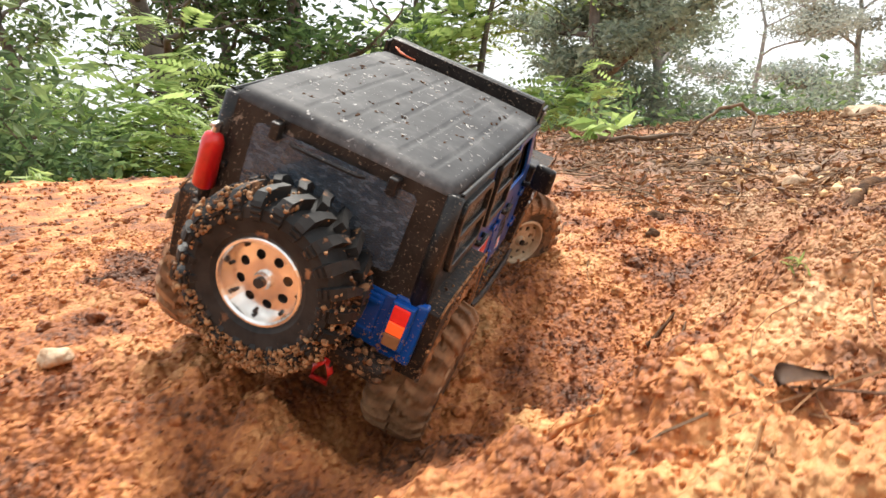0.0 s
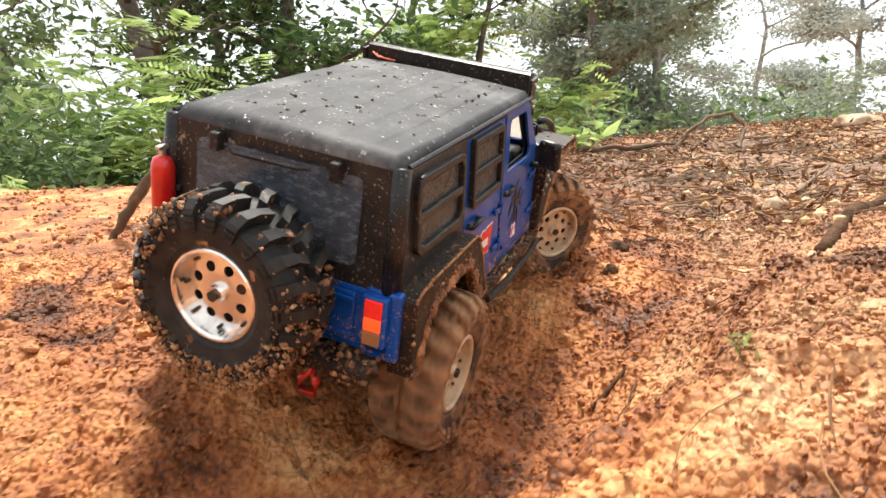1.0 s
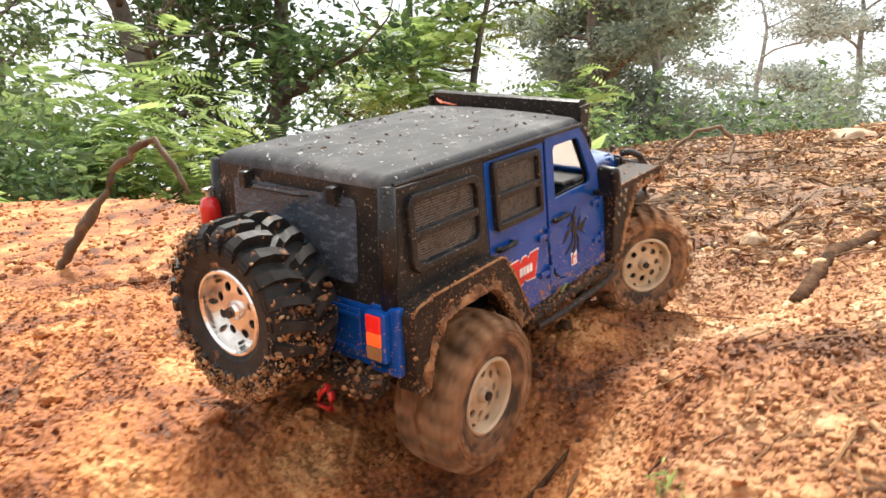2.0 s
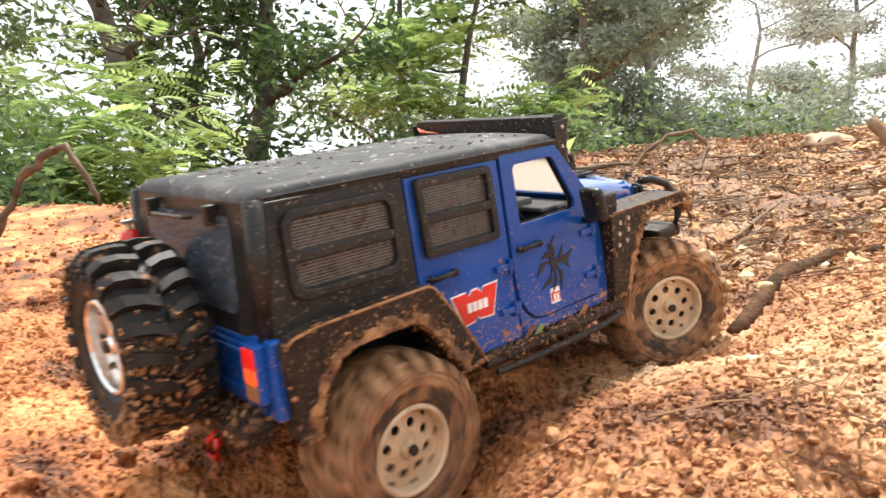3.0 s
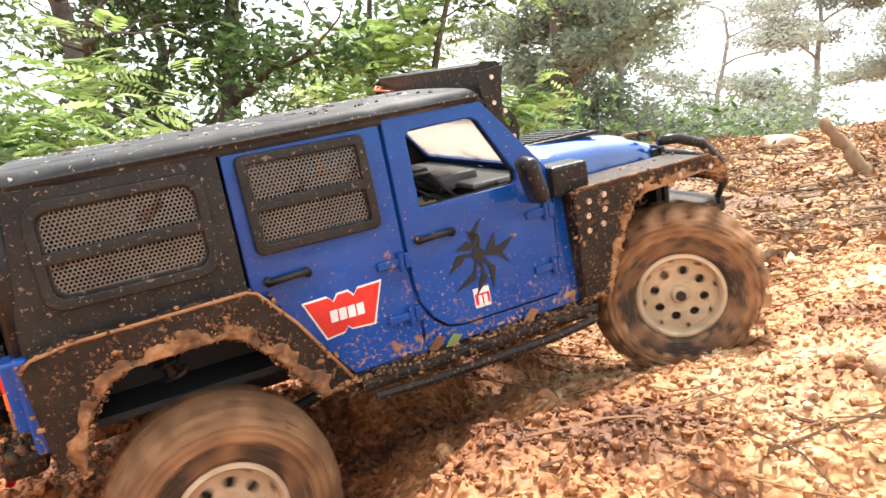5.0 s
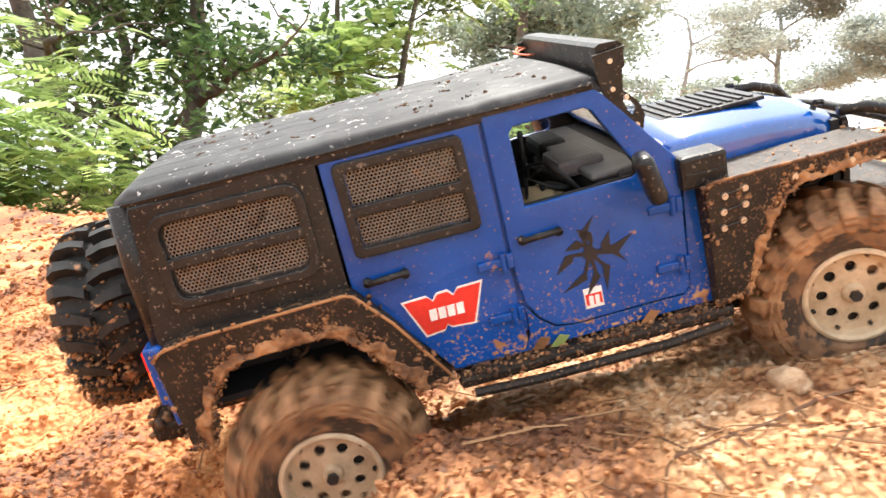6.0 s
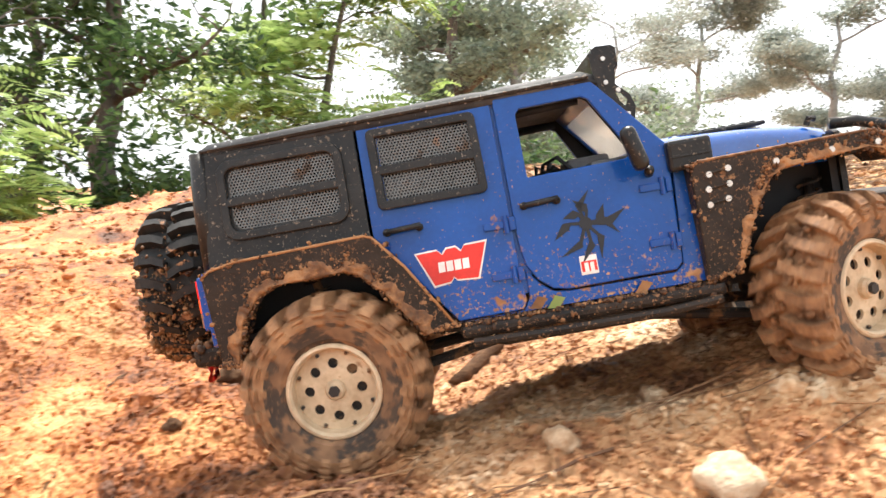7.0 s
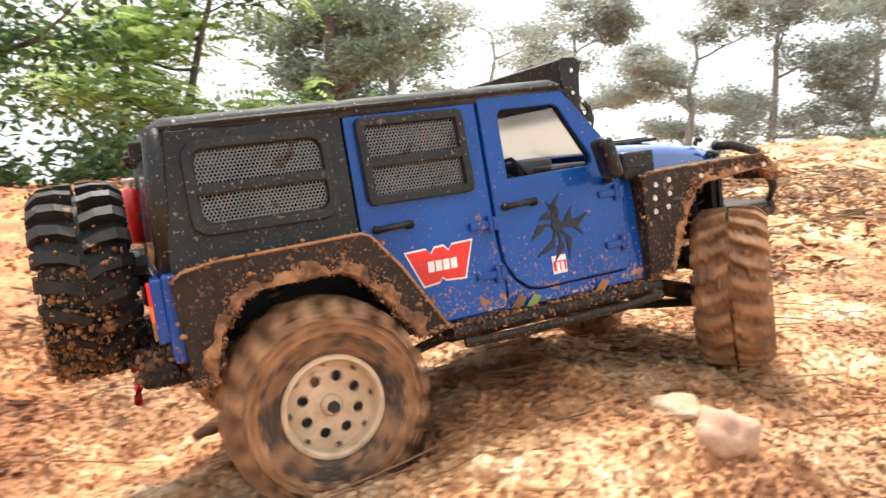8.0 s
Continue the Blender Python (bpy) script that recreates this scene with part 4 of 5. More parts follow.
for s in (-1, 1):
    bm = bmesh.new()
    lathe(bm, [(0.0001, -0.003), (0.0115, -0.003), (0.0115, 0.002), (0.006, 0.005), (0.0001, 0.006)], pose(0.3575, s * 0.042, 0.086, 0, 0, -90), 20)
    part("headlight", bm, LIGHT_CLEAR, grille, "round clear headlight", True)
bm = bmesh.new()
box(bm, (0.3600, -0.075, 0.0540), (0.4020, 0.075, 0.0670), 0.004)
fb = part("front_bumper", bm, FLARE, truck, "black front bumper, muddy")
bm = bmesh.new()
tube(bm, [(0.3920, -0.072, 0.062), (0.4030, -0.071, 0.076), (0.4010, -0.069, 0.094), (0.3880, -0.066, 0.1080), (0.3680, -0.063, 0.1150), (0.3520, -0.061, 0.1160)], 0.0038, 10)
tube(bm, [(0.3920, 0.072, 0.062), (0.4030, 0.071, 0.076), (0.4010, 0.069, 0.094), (0.3880, 0.066, 0.1080), (0.3680, 0.063, 0.1150), (0.3520, 0.061, 0.1160)], 0.0038, 10)
tube(bm, [(0.4010, -0.069, 0.094), (0.4040, -0.03, 0.096), (0.4040, 0.03, 0.096), (0.4010, 0.069, 0.094)], 0.0034, 8)
part("bull_bar", bm, BLACK, fb, "bent black tube guard", True)

# windscreen frame and pane
def screen_at(u, w, d):
    return (0.2360 - (w - 0.1210) * 0.82 - d * 0.77, u * (0.0855 - 0.05 * (w - 0.12)) / 0.0855, w - d * 0.63)
bm = bmesh.new()
prism(bm, [[(-0.0865, 0.1190), (0.0865, 0.1190), (0.0850, 0.1690), (-0.0850, 0.1690)], rounded(-0.0760, 0.1250, 0.0760, 0.1610, 0.004)], screen_at, 0.004)
wf = part("windscreen_frame", bm, BLUE, truck, "blue windscreen frame")
bm = bmesh.new()
prism(bm, [rounded(-0.0775, 0.1235, 0.0775, 0.1625, 0.004)], lambda u, w, d: screen_at(u, w, d + 0.0015), 0.0008)
part("windscreen", bm, SHIELD, wf, "clear windscreen spattered with dried drops")
for y in (-0.035, 0.03):
    bm = bmesh.new()
    tube(bm, [(0.240, y, 0.122), (0.236, y + 0.02, 0.127), (0.228, y + 0.045, 0.134)], 0.0011, 6)
    part("wiper", bm, BLACK, wf)

# light bar over the screen, with its wires
bm = bmesh.new()
prism(bm, [[(0.2020, 0.1720), (0.2100, 0.1715), (0.2165, 0.1760), (0.2165, 0.1880), (0.2140, 0.1900), (0.2040, 0.1905), (0.2010, 0.1890)]], lambda u, w, d: (u, -0.0800 + d, w), 0.1600)
bar = part("light_bar", bm, BLACK, truck, "long black light bar above the windscreen")
bm = bmesh.new()
box(bm, (0.2160, -0.0760, 0.1755), (0.2172, 0.0760, 0.1870))
part("bar_lens", bm, LIGHT_CLEAR, bar)
for k in range(2):
    bm = bmesh.new()
    tube(bm, [(0.2015, 0.074 - k * 0.003, 0.182), (0.195, 0.072 - k * 0.004, 0.1835 - k * 0.002), (0.190, 0.064 - k * 0.005, 0.181), (0.196, 0.054 - k * 0.004, 0.179), (0.201, 0.052, 0.1785)], 0.0008, 6)
    part("wire", bm, WIRE, bar, "thin orange wire", True)

# cabin
bm = bmesh.new()
box(bm, (-0.060, -0.0800, 0.0420), (0.238, 0.0800, 0.0460))
part("cabin_floor", bm, DARK, truck)
bm = bmesh.new()
box(bm, (0.205, -0.0800, 0.0460), (0.236, 0.0800, 0.1180), 0.004)
box(bm, (0.192, -0.0760, 0.0980), (0.212, 0.0760, 0.1150), 0.005)
box(bm, (0.186, 0.020, 0.108), (0.206, 0.062, 0.122), 0.004)
dash = part("dashboard", bm, DARK, truck, "dark moulded dashboard")
bm = bmesh.new()
pts = [(0.178 + 0.004 * math.cos(a * 0.3927), 0.041 + 0.016 * math.cos(a * 0.3927), 0.112 + 0.016 * math.sin(a * 0.3927)) for a in range(17)]
tube(bm, pts, 0.002, 6)
tube(bm, [(0.178, 0.041, 0.112), (0.195, 0.041, 0.108)], 0.002, 6)
part("steering_wheel", bm, DARK, dash)
bm = bmesh.new()
box(bm, (0.190, -0.074, 0.1145), (0.222, 0.074, 0.1185), 0.0018)
box(bm, (0.178, -0.050, 0.1130), (0.208, -0.012, 0.1240), 0.003)
part("dash_pad", bm, GREY_PLASTIC, dash, "dusty grey moulded dash top")
rng = random.Random(77)
for k in range(7):
    bm = bmesh.new()
    y0 = rng.uniform(-0.068, -0.020)
    tube(bm, [(0.150 + rng.uniform(0, 0.03), y0, 0.090), (0.160 + rng.uniform(-0.01, 0.02), y0 + rng.uniform(-0.01, 0.01), 0.116 + rng.uniform(0, 0.014)), (0.172, y0 + rng.uniform(-0.012, 0.012), 0.120 + rng.uniform(-0.01, 0.008)), (0.190, y0 + rng.uniform(-0.02, 0.02), 0.104)], 0.0016, 6)
    part("cabin_wire", bm, DARK, truck, "loose black wire in the cabin", True)
bm = bmesh.new()
bmesh.ops.create_icosphere(bm, subdivisions=3, radius=1.0)
for v in bm.verts:
    v.co *= 1 + 0.35 * noise.noise(v.co * 2.1)
    v.co = Vector((0.160 + v.co.x * 0.018, -0.050 + v.co.y * 0.018, 0.102 + v.co.z * 0.012))
part("cloth_wrap", bm, TAN, truck, "crumpled tan cloth wrap in the cabin", True)
for y in (-0.041, 0.041):
    for x in (0.128, 0.050):
        bm = bmesh.new()
        box(bm, (x, y - 0.026, 0.050), (x + 0.042, y + 0.026, 0.068), 0.006)
        box(bm, (-0.006, -0.026, 0.0), (0.006, 0.026, 0.062), 0.005, pose(x + 0.002, y, 0.060, 0, -12, 0))
        part("seat", bm, DARK, truck)
bm = bmesh.new()
for y in (-0.066, 0.066):
    tube(bm, [(0.118, y, 0.046), (0.118, y * 0.98, 0.130), (0.116, y * 0.96, 0.158), (0.190, y * 0.94, 0.161)], 0.0030, 8)
tube(bm, [(0.116, -0.064, 0.156), (0.116, 0.064, 0.156)], 0.0035, 8)
part("roll_cage", bm, DARK, truck, "", True)

# chassis
for y in (-0.036, 0.036):
    bm = bmesh.new()
    box(bm, (-0.075, y - 0.003, 0.018), (0.365, y + 0.003, 0.036), 0.001)
    part("chassis_rail", bm, CHASSIS, truck)
bm = bmesh.new()
box(bm, (0.110, -0.040, 0.002), (0.215, 0.040, 0.022), 0.006)
part("skid_plate", bm, CHASSIS, truck, "dark muddy belly skid plate")
for s in (-1, 1):
    bm = bmesh.new()
    prism(bm, [[(-0.060, 0.030), (-0.060, 0.086), (0.036, 0.090), (0.078, 0.030)]], lambda u, w, d: (u, s * (0.046 + d), w), 0.002)
    box(bm, (-0.064, min(s * 0.046, s * 0.090), 0.086), (0.038, max(s * 0.046, s * 0.090), 0.0885))
    part("inner_arch", bm, DARK, truck)
    bm = bmesh.new()
    prism(bm, [[(0.250, 0.032), (0.252, 0.098), (0.365, 0.098), (0.368, 0.050)]], lambda u, w, d: (u, s * (0.040 + d), w), 0.002)
    box(bm, (0.250, min(s * 0.040, s * 0.070), 0.097), (0.366, max(s * 0.040, s * 0.070), 0.0995))
    part("inner_arch", bm, DARK, truck)
for ax in (0.004, 0.328):
    bm = bmesh.new()
    tube(bm, [(ax, -0.068, 0.0), (ax, 0.068, 0.0)], 0.0075, 10)
    bmesh.ops.create_uvsphere(bm, u_segments=12, v_segments=8, radius=0.019, matrix=Matrix.Translation((ax, 0.012, 0.0)))
    axle = part("axle", bm, CHASSIS, truck, "muddy solid axle", True)
    for s in (-1, 1):
        bm = bmesh.new()
        top = (ax + (0.012 if ax > 0.1 else -0.014), s * 0.046, 0.082)
        tube(bm, [(ax, s * 0.056, 0.006), top], 0.0032, 8)
        n = 64
        a, b = Vector((ax, s * 0.056, 0.018)), Vector(top)
        tube(bm, [a.lerp(b, k / n) + Vector((0.0075 * math.cos(k * 0.7854), 0.0075 * math.sin(k * 0.7854), 0)) for k in range(n + 1)], 0.0012, 5)
        part("shock_absorber", bm, CHASSIS, truck, "coil-over shock absorber", True)
        bm = bmesh.new()
        inner = 0.115 if ax < 0.1 else 0.210
        tube(bm, [(ax, s * 0.050, -0.008), (inner, s * 0.034, 0.008)], 0.0036, 8)
        part("suspension_link", bm, CHASSIS, truck)
bm = bmesh.new()
tube(bm, [(0.02, 0.012, 0.0), (0.15, 0.006, 0.012)], 0.004, 8)
tube(bm, [(0.31, 0.012, 0.0), (0.17, 0.006, 0.012)], 0.004, 8)
part("drive_shaft", bm, CHASSIS, truck)


# ---- wheels ----
TR, TW = 0.0600, 0.0265


def tyre_mesh(bm):
    """Round casing with two rows of chevron lugs and shoulder blocks."""
    prof = [(0.0285, -0.0190), (0.0330, -0.0225), (0.0430, -0.0245), (0.0495, -0.0235), (0.0515, -0.0190), (0.0525, -0.0100), (0.0525, 0.0100), (0.0515, 0.0190), (0.0495, 0.0235), (0.0430, 0.0245), (0.0330, 0.0225), (0.0285, 0.0190)]
    lathe(bm, prof, Matrix.Identity(4), 56)
    return bm


def lug_mesh(bm, a0, s):
    """One raised lug that sweeps from the tread's middle over the shoulder, ribbed at its end."""
    steps = [(0.0012, -0.0200, 0.0606), (0.0100, 0.050, 0.0604), (0.0195, 0.085, 0.0590), (0.0250, 0.095, 0.0545), (0.0266, 0.094, 0.0518), (0.0252, 0.093, 0.0510), (0.0252, 0.093, 0.0500), (0.0268, 0.092, 0.0492), (0.0268, 0.092, 0.0478), (0.0252, 0.091, 0.0470), (0.0252, 0.091, 0.0460), (0.0262, 0.090, 0.0452), (0.0258, 0.089, 0.0428)]
    wide = (0.046, 0.050, 0.060, 0.070, 0.072, 0.066, 0.066, 0.072, 0.072, 0.064, 0.064, 0.066, 0.050)
    tops, bots = [], []
    for (y, da, r), wd in zip(steps, wide):
        rr = min(r - 0.009, 0.0515) if y < 0.024 else r - 0.004
        yy = y if y < 0.024 else 0.0222
        tops.append([bm.verts.new((r * math.cos(a0 + da + e), s * y, r * math.sin(a0 + da + e))) for e in (-wd, wd)])
        bots.append([bm.verts.new((rr * math.cos(a0 + da + e * 1.12), s * yy, rr * math.sin(a0 + da + e * 1.12))) for e in (-wd, wd)])
    for i in range(len(steps) - 1):
        bm.faces.new((tops[i][0], tops[i][1], tops[i + 1][1], tops[i + 1][0]))
        for e in (0, 1):
            bm.faces.new((tops[i][e], tops[i + 1][e], bots[i + 1][e], bots[i][e]))
    bm.faces.new((tops[0][0], tops[0][1], bots[0][1], bots[0][0]))
    bm.faces.new((tops[-1][0], tops[-1][1], bots[-1][1], bots[-1][0]))
    bmesh.ops.recalc_face_normals(bm, faces=bm.faces)
    return bm


def rim_mesh(bm):
    """Dished steel wheel, its face on the -y side, with eight round holes."""
    lathe(bm, [(0.0290, -0.0215), (0.0300, -0.0205), (0.0300, 0.0200), (0.0270, 0.0200), (0.0255, -0.0120), (0.0262, -0.0200), (0.0275, -0.0218)], Matrix.Identity(4), 40)
    holes = [ring(0.0165 * math.cos(math.pi * (k + 0.5) / 4), 0.0165 * math.sin(math.pi * (k + 0.5) / 4), 0.0033, 12) for k in range(8)]
    prism(bm, [ring(0, 0, 0.0258, 40)] + holes, lambda u, w, d: (u, -0.0140 + d + 0.12 * max(0, math.hypot(u, w) - 0.013), w), 0.002)
    lathe(bm, [(0.0001, -0.0185), (0.0050, -0.0185), (0.0062, -0.0165), (0.0066, -0.0135), (0.0001, -0.0135)], Matrix.Identity(4), 20)
    return bm


def wheel(mat_tyre, mat_rim, tyre_label, rim_label, parent, flip):
    w = new("wheel")
    w.parent = parent
    turn = pose(0, 0, 0, 0, 0, 180 if flip else 0)
    bm = tyre_mesh(bmesh.new())
    bmesh.ops.transform(bm, matrix=turn, verts=bm.verts)
    ty = part("tyre", bm, mat_tyre, w, tyre_label)
    for k in range(44):
        bm = lug_mesh(bmesh.new(), 2 * math.pi * (k // 2 + 0.5 * (k % 2)) / 22, 2 * (k % 2) - 1)
        bmesh.ops.transform(bm, matrix=turn, verts=bm.verts)
        part("lug", bm, mat_tyre, w)
    if mat_tyre is MUD_TYRE:
        ty.data.materials.append(MUD_WALL)
        for p in ty.data.polygons:
            c = p.center
            if math.hypot(c.x, c.z) < 0.0455 and abs(c.y) > 0.012:
                p.material_index = 1
        rng = random.Random(17)
        places, radii = [], []
        for k in range(900):
            a, y = rng.uniform(0, 6.2832), rng.uniform(-0.024, 0.024)
            rad = rng.uniform(0.0515, 0.0560) if abs(y) < 0.019 else rng.uniform(0.0445, 0.0530)
            places.append((rad * math.cos(a), y, rad * math.sin(a)))
            radii.append(0.0007 + 0.0026 * rng.random() ** 2)
        lumps("mud_cake", places, radii, MUD_TYRE, w, "wet brown mud packed between the lugs", 6)
    bm = rim_mesh(bmesh.new())
    bmesh.ops.transform(bm, matrix=turn, verts=bm.verts)
    part("rim", bm, mat_rim, w, rim_label)
    # dark disc added inside the wheel so that its holes look dark
    bm = lathe(bmesh.new(), [(0.0001, -0.0085), (0.0252, -0.0085), (0.0252, 0.0120), (0.0001, 0.0120)], turn, 24)
    part("brake_drum", bm, CHASSIS, w, "dark disc added behind the rim holes")
    sgn = 1 if flip else -1
    for k in range(8):
        a = math.pi * k / 4
        bm = bmesh.new()
        tube(bm, [(0.0238 * math.cos(a), sgn * 0.0120, 0.0238 * math.sin(a)), (0.0238 * math.cos(a), sgn * 0.0148, 0.0238 * math.sin(a))], 0.0013, 6)
        part("rim_bolt", bm, CHASSIS, w)
    bm = bmesh.new()
    tube(bm, [(0, sgn * 0.0180, 0), (0, sgn * 0.0210, 0)], 0.0036, 6)
    part("hub_nut", bm, CHASSIS, w)
    return w


WHEELS = {}
for nm, x, y in (("rr", 0.005, -0.094), ("rl", 0.005, 0.094), ("fr", 0.328, -0.094), ("fl", 0.328, 0.094)):
    WHEELS[nm] = (wheel(MUD_TYRE, MUD_RIM, "chunky off-road tyre coated in wet brown mud", "mud-dusted steel rim with round holes", truck, y > 0), x, y)
spare = wheel(TYRE, CHROME, "black off-road spare tyre with mud in its lugs", "bright metal rim with round holes", truck, False)
tagged(spare, "spare wheel on the tailgate")
spare.matrix_basis = pose(-0.1080, 0.0010, 0.0865, 0, 0, -90)
bm = bmesh.new()
tube(bm, [(-0.074, 0.001, 0.089), (-0.100, 0.001, 0.089)], 0.012, 12)
part("spare_carrier", bm, BLACK, truck)
rng = random.Random(9)
places, radii = [], []
for k in range(1100):
    a = radians(rng.gauss(-75, 55))
    y = rng.uniform(-0.025, 0.024)
    rad = rng.uniform(0.0525, 0.0605) if abs(y) < 0.02 else rng.uniform(0.043, 0.0575)
    places.append((rad * math.cos(a), y, rad * math.sin(a)))
    radii.append(0.0004 + 0.0016 * rng.random() ** 2)
lumps("mud_cake", places, radii, CAKE, spare, "clinging crumbs of orange mud")
places, radii = [], []
for k in range(4200):
    a = radians(rng.gauss(-80, 34)) if k % 9 else radians(rng.gauss(135, 20))
    y = -0.0265 + 0.036 * rng.random() ** 1.6
    rad = rng.uniform(0.0525, 0.0598) if y > -0.02 else rng.uniform(0.043, 0.0590)
    places.append((rad * math.cos(a), y, rad * math.sin(a)))
    radii.append(0.0004 + 0.0016 * rng.random() ** 2.5)
lumps("clay_cake", places, radii, PACKED, spare, "thick drying orange clay packed between lugs", 4)
for lx, lz, mt, lb in ((0.150, 0.0345, LEAF_LIME, "torn green leaf"), (0.205, 0.0345, LITTER, "yellowed leaf"), (0.139, 0.036, LITTER, "brown leaf bit")):
    bm = bmesh.new()
    prism(bm, [[(lx - 0.006, lz - 0.003), (lx + 0.001, lz - 0.004), (lx + 0.006, lz + 0.002), (lx, lz + 0.0045)]], lambda u, w, d: (u, -(0.0990 - d + (w - lz) * 0.2), w), 0.0005)
    part("leaf_scrap", bm, mt, truck, lb)


# ---- trees and undergrowth ----
def leaf_cloud(rng, centres, spread, count, size, slim=0.45, droop=0.3):
    """Folded leaves round the given centres, as arrays of corners and faces."""
    c = centres[rng.integers(0, len(centres), count)]
    p = c + rng.normal(0, 1, (count, 3)) * np.asarray(spread) * 0.5
    d = rng.normal(0, 1, (count, 3))
    d[:, 2] = d[:, 2] * 0.5 - droop
    d /= np.linalg.norm(d, axis=1)[:, None]
    s = np.cross(d, rng.normal(0, 1, (count, 3)))
    s /= np.linalg.norm(s, axis=1)[:, None] + 1e-9
    up = np.cross(s, d)
    ln = (size * rng.uniform(0.6, 1.4, count))[:, None]
    v = np.stack([p, p + d * ln * 0.5 + s * ln * slim * 0.5 + up * ln * 0.08, p + d * ln, p + d * ln * 0.5 - s * ln * slim * 0.5 + up * ln * 0.08], 1)
    k = np.arange(count)[:, None] * 4
    f = np.concatenate([np.concatenate([k, k + 1, k + 2], 1), np.concatenate([k, k + 2, k + 3], 1)], 0)
    return v.reshape(-1, 3), f


def fronds(rng, centres, spread, count, length, pairs=9):
    """Feathery compound leaves: leaflets in pairs along arching stalks."""
    c = centres[rng.integers(0, len(centres), count)] + rng.normal(0, 1, (count, 3)) * np.asarray(spread) * 0.5
    a, rise = rng.uniform(0, 6.283, count), rng.uniform(-0.1, 0.7, count)
    d = np.stack([np.cos(a), np.sin(a), rise], 1)
    side = np.stack([-np.sin(a), np.cos(a), rng.normal(0, 0.25, count)], 1)
    ln = length * rng.uniform(0.6, 1.3, count)
    quads = []
    for k in range(pairs):
        u = (k + 1) / pairs
        p = c + d * (ln * u)[:, None] - np.array([0, 0, 1.0]) * (ln * 0.55 * u * u)[:, None]
        w = (ln * 0.34 * (1 - 0.75 * abs(u - 0.35)))[:, None]
        for s in (-1, 1):
            t = side * s * w + d * w * 0.45 - np.array([0, 0, 0.25]) * w
            e = d * w * 0.17
            quads.append(np.stack([p, p + t * 0.5 + e, p + t, p + t * 0.5 - e], 1))
    v = np.concatenate(quads, 0)
    k = np.arange(len(v))[:, None] * 4
    f = np.concatenate([np.concatenate([k, k + 1, k + 2], 1), np.concatenate([k, k + 2, k + 3], 1)], 0)
    return v.reshape(-1, 3), f


def limbs(bm, rng, base, top, r, levels, ends, bend=0.12):
    """A tapered, wandering limb with side limbs; the tips are put into ends."""
    base, top = Vector(base), Vector(top)
    n, pts = 7, []
    ln = (top - base).length
    for i in range(n + 1):
        p = base.lerp(top, i / n)
        if 0 < i:
            p += Vector(rng.normal(0, 1, 3)) * ln * bend * 0.22
        pts.append(p)
    tube(bm, pts, [r * (1 - 0.75 * i / n) for i in range(n + 1)], 7 if levels > 1 else 5)
    ends.extend(pts[4:] if levels < 2 else pts[-1:])
    if levels > 0:
        for i in range(2, n + 1):
            for _ in range(1 if levels > 1 else 2):
                a = rng.uniform(0, 6.283)
                d = Vector((math.cos(a), math.sin(a), rng.uniform(0.0, 0.8))).normalized()
                limbs(bm, rng, pts[i], pts[i] + d * ln * rng.uniform(0.28, 0.5), r * 0.4 * (1 - 0.5 * i / n), levels - 1, ends, bend * 1.4)


def tree(name, seed, base, top, r, leaf, count, size, spread, label, levels=2, slim=0.45, first=None, bark=None, feather=0, flat=0.7):
    rng = np.random.default_rng(seed)
    root = tagged(new(name), label, "tree")
    root.matrix_basis = pose(*base)
    bm, ends = bmesh.new(), []
    limbs(bm, rng, (0, 0, 0), top, r, levels, ends, 0.06)
    part("trunk", bm, bark or BARK, root, "", True)
    c = np.array([tuple(e) for e in ends])
    if first:
        c = c[c[:, 2] > first]
    v, f = fronds(rng, c, (spread, spread, spread * flat), count, feather) if feather else leaf_cloud(rng, c, (spread, spread, spread * flat), count, size, slim)
    fast_mesh("crown", v, f, leaf).parent = root
    return root


def bush(name, seed, base, radius, tall, leaf, count, size, label, slim=0.4, category="bush", feather=0):
    rng = np.random.default_rng(seed)
    root = tagged(new(name), label, category)
    root.matrix_basis = pose(*base)
    bm, ends = bmesh.new(), []
    for k in range(7):
        a = rng.uniform(0, 6.283)
        q = rng.uniform(0.2, 1)
        limbs(bm, rng, (min(0.1, 0.3 * radius) * math.cos(a), min(0.1, 0.3 * radius) * math.sin(a), 0), (radius * q * math.cos(a), radius * q * math.sin(a), tall * rng.uniform(0.5, 1)), 0.010 * tall, 1, ends, 0.3)
    part("branchwork", bm, BARK, root, "", True)
    c, spread = np.array([tuple(e) for e in ends]), (radius * 0.3, radius * 0.3, tall * 0.2)
    v, f = fronds(rng, c, spread, count, feather) if feather else leaf_cloud(rng, c, spread, count, size, slim)
    fast_mesh("leaves", v, f, leaf).parent = root
    return root


tree("forest_tree", 1, (-2.05, 7.2, -0.6), (-1.7, 0.3, 4.4), 0.15, LEAF_MID, 1500, 0.12, 0.34, "leaning dark-trunked forest tree with thin foliage", first=3.0)
tree("forest_tree", 2, (-1.75, 8.4, -0.6), (0.1, 0.2, 4.0), 0.17, LEAF_DARK, 5200, 0.12, 0.42, "dense dark-leaved tree with small bright gaps", first=0.2)
tree("forest_tree", 12, (-2.9, 9.3, -0.6), (0.2, 0.2, 4.2), 0.12, LEAF_MID, 3000, 0.12, 0.42, "dark-leaved tree among others at the wood's edge", first=0.6)
tree("forest_tree", 3, (-6.9, 11.5, -0.6), (0.1, 0.0, 4.6), 0.15, LEAF_MID, 2600, 0.15, 0.5, "leafy tree standing behind the green bushes", first=1.0)
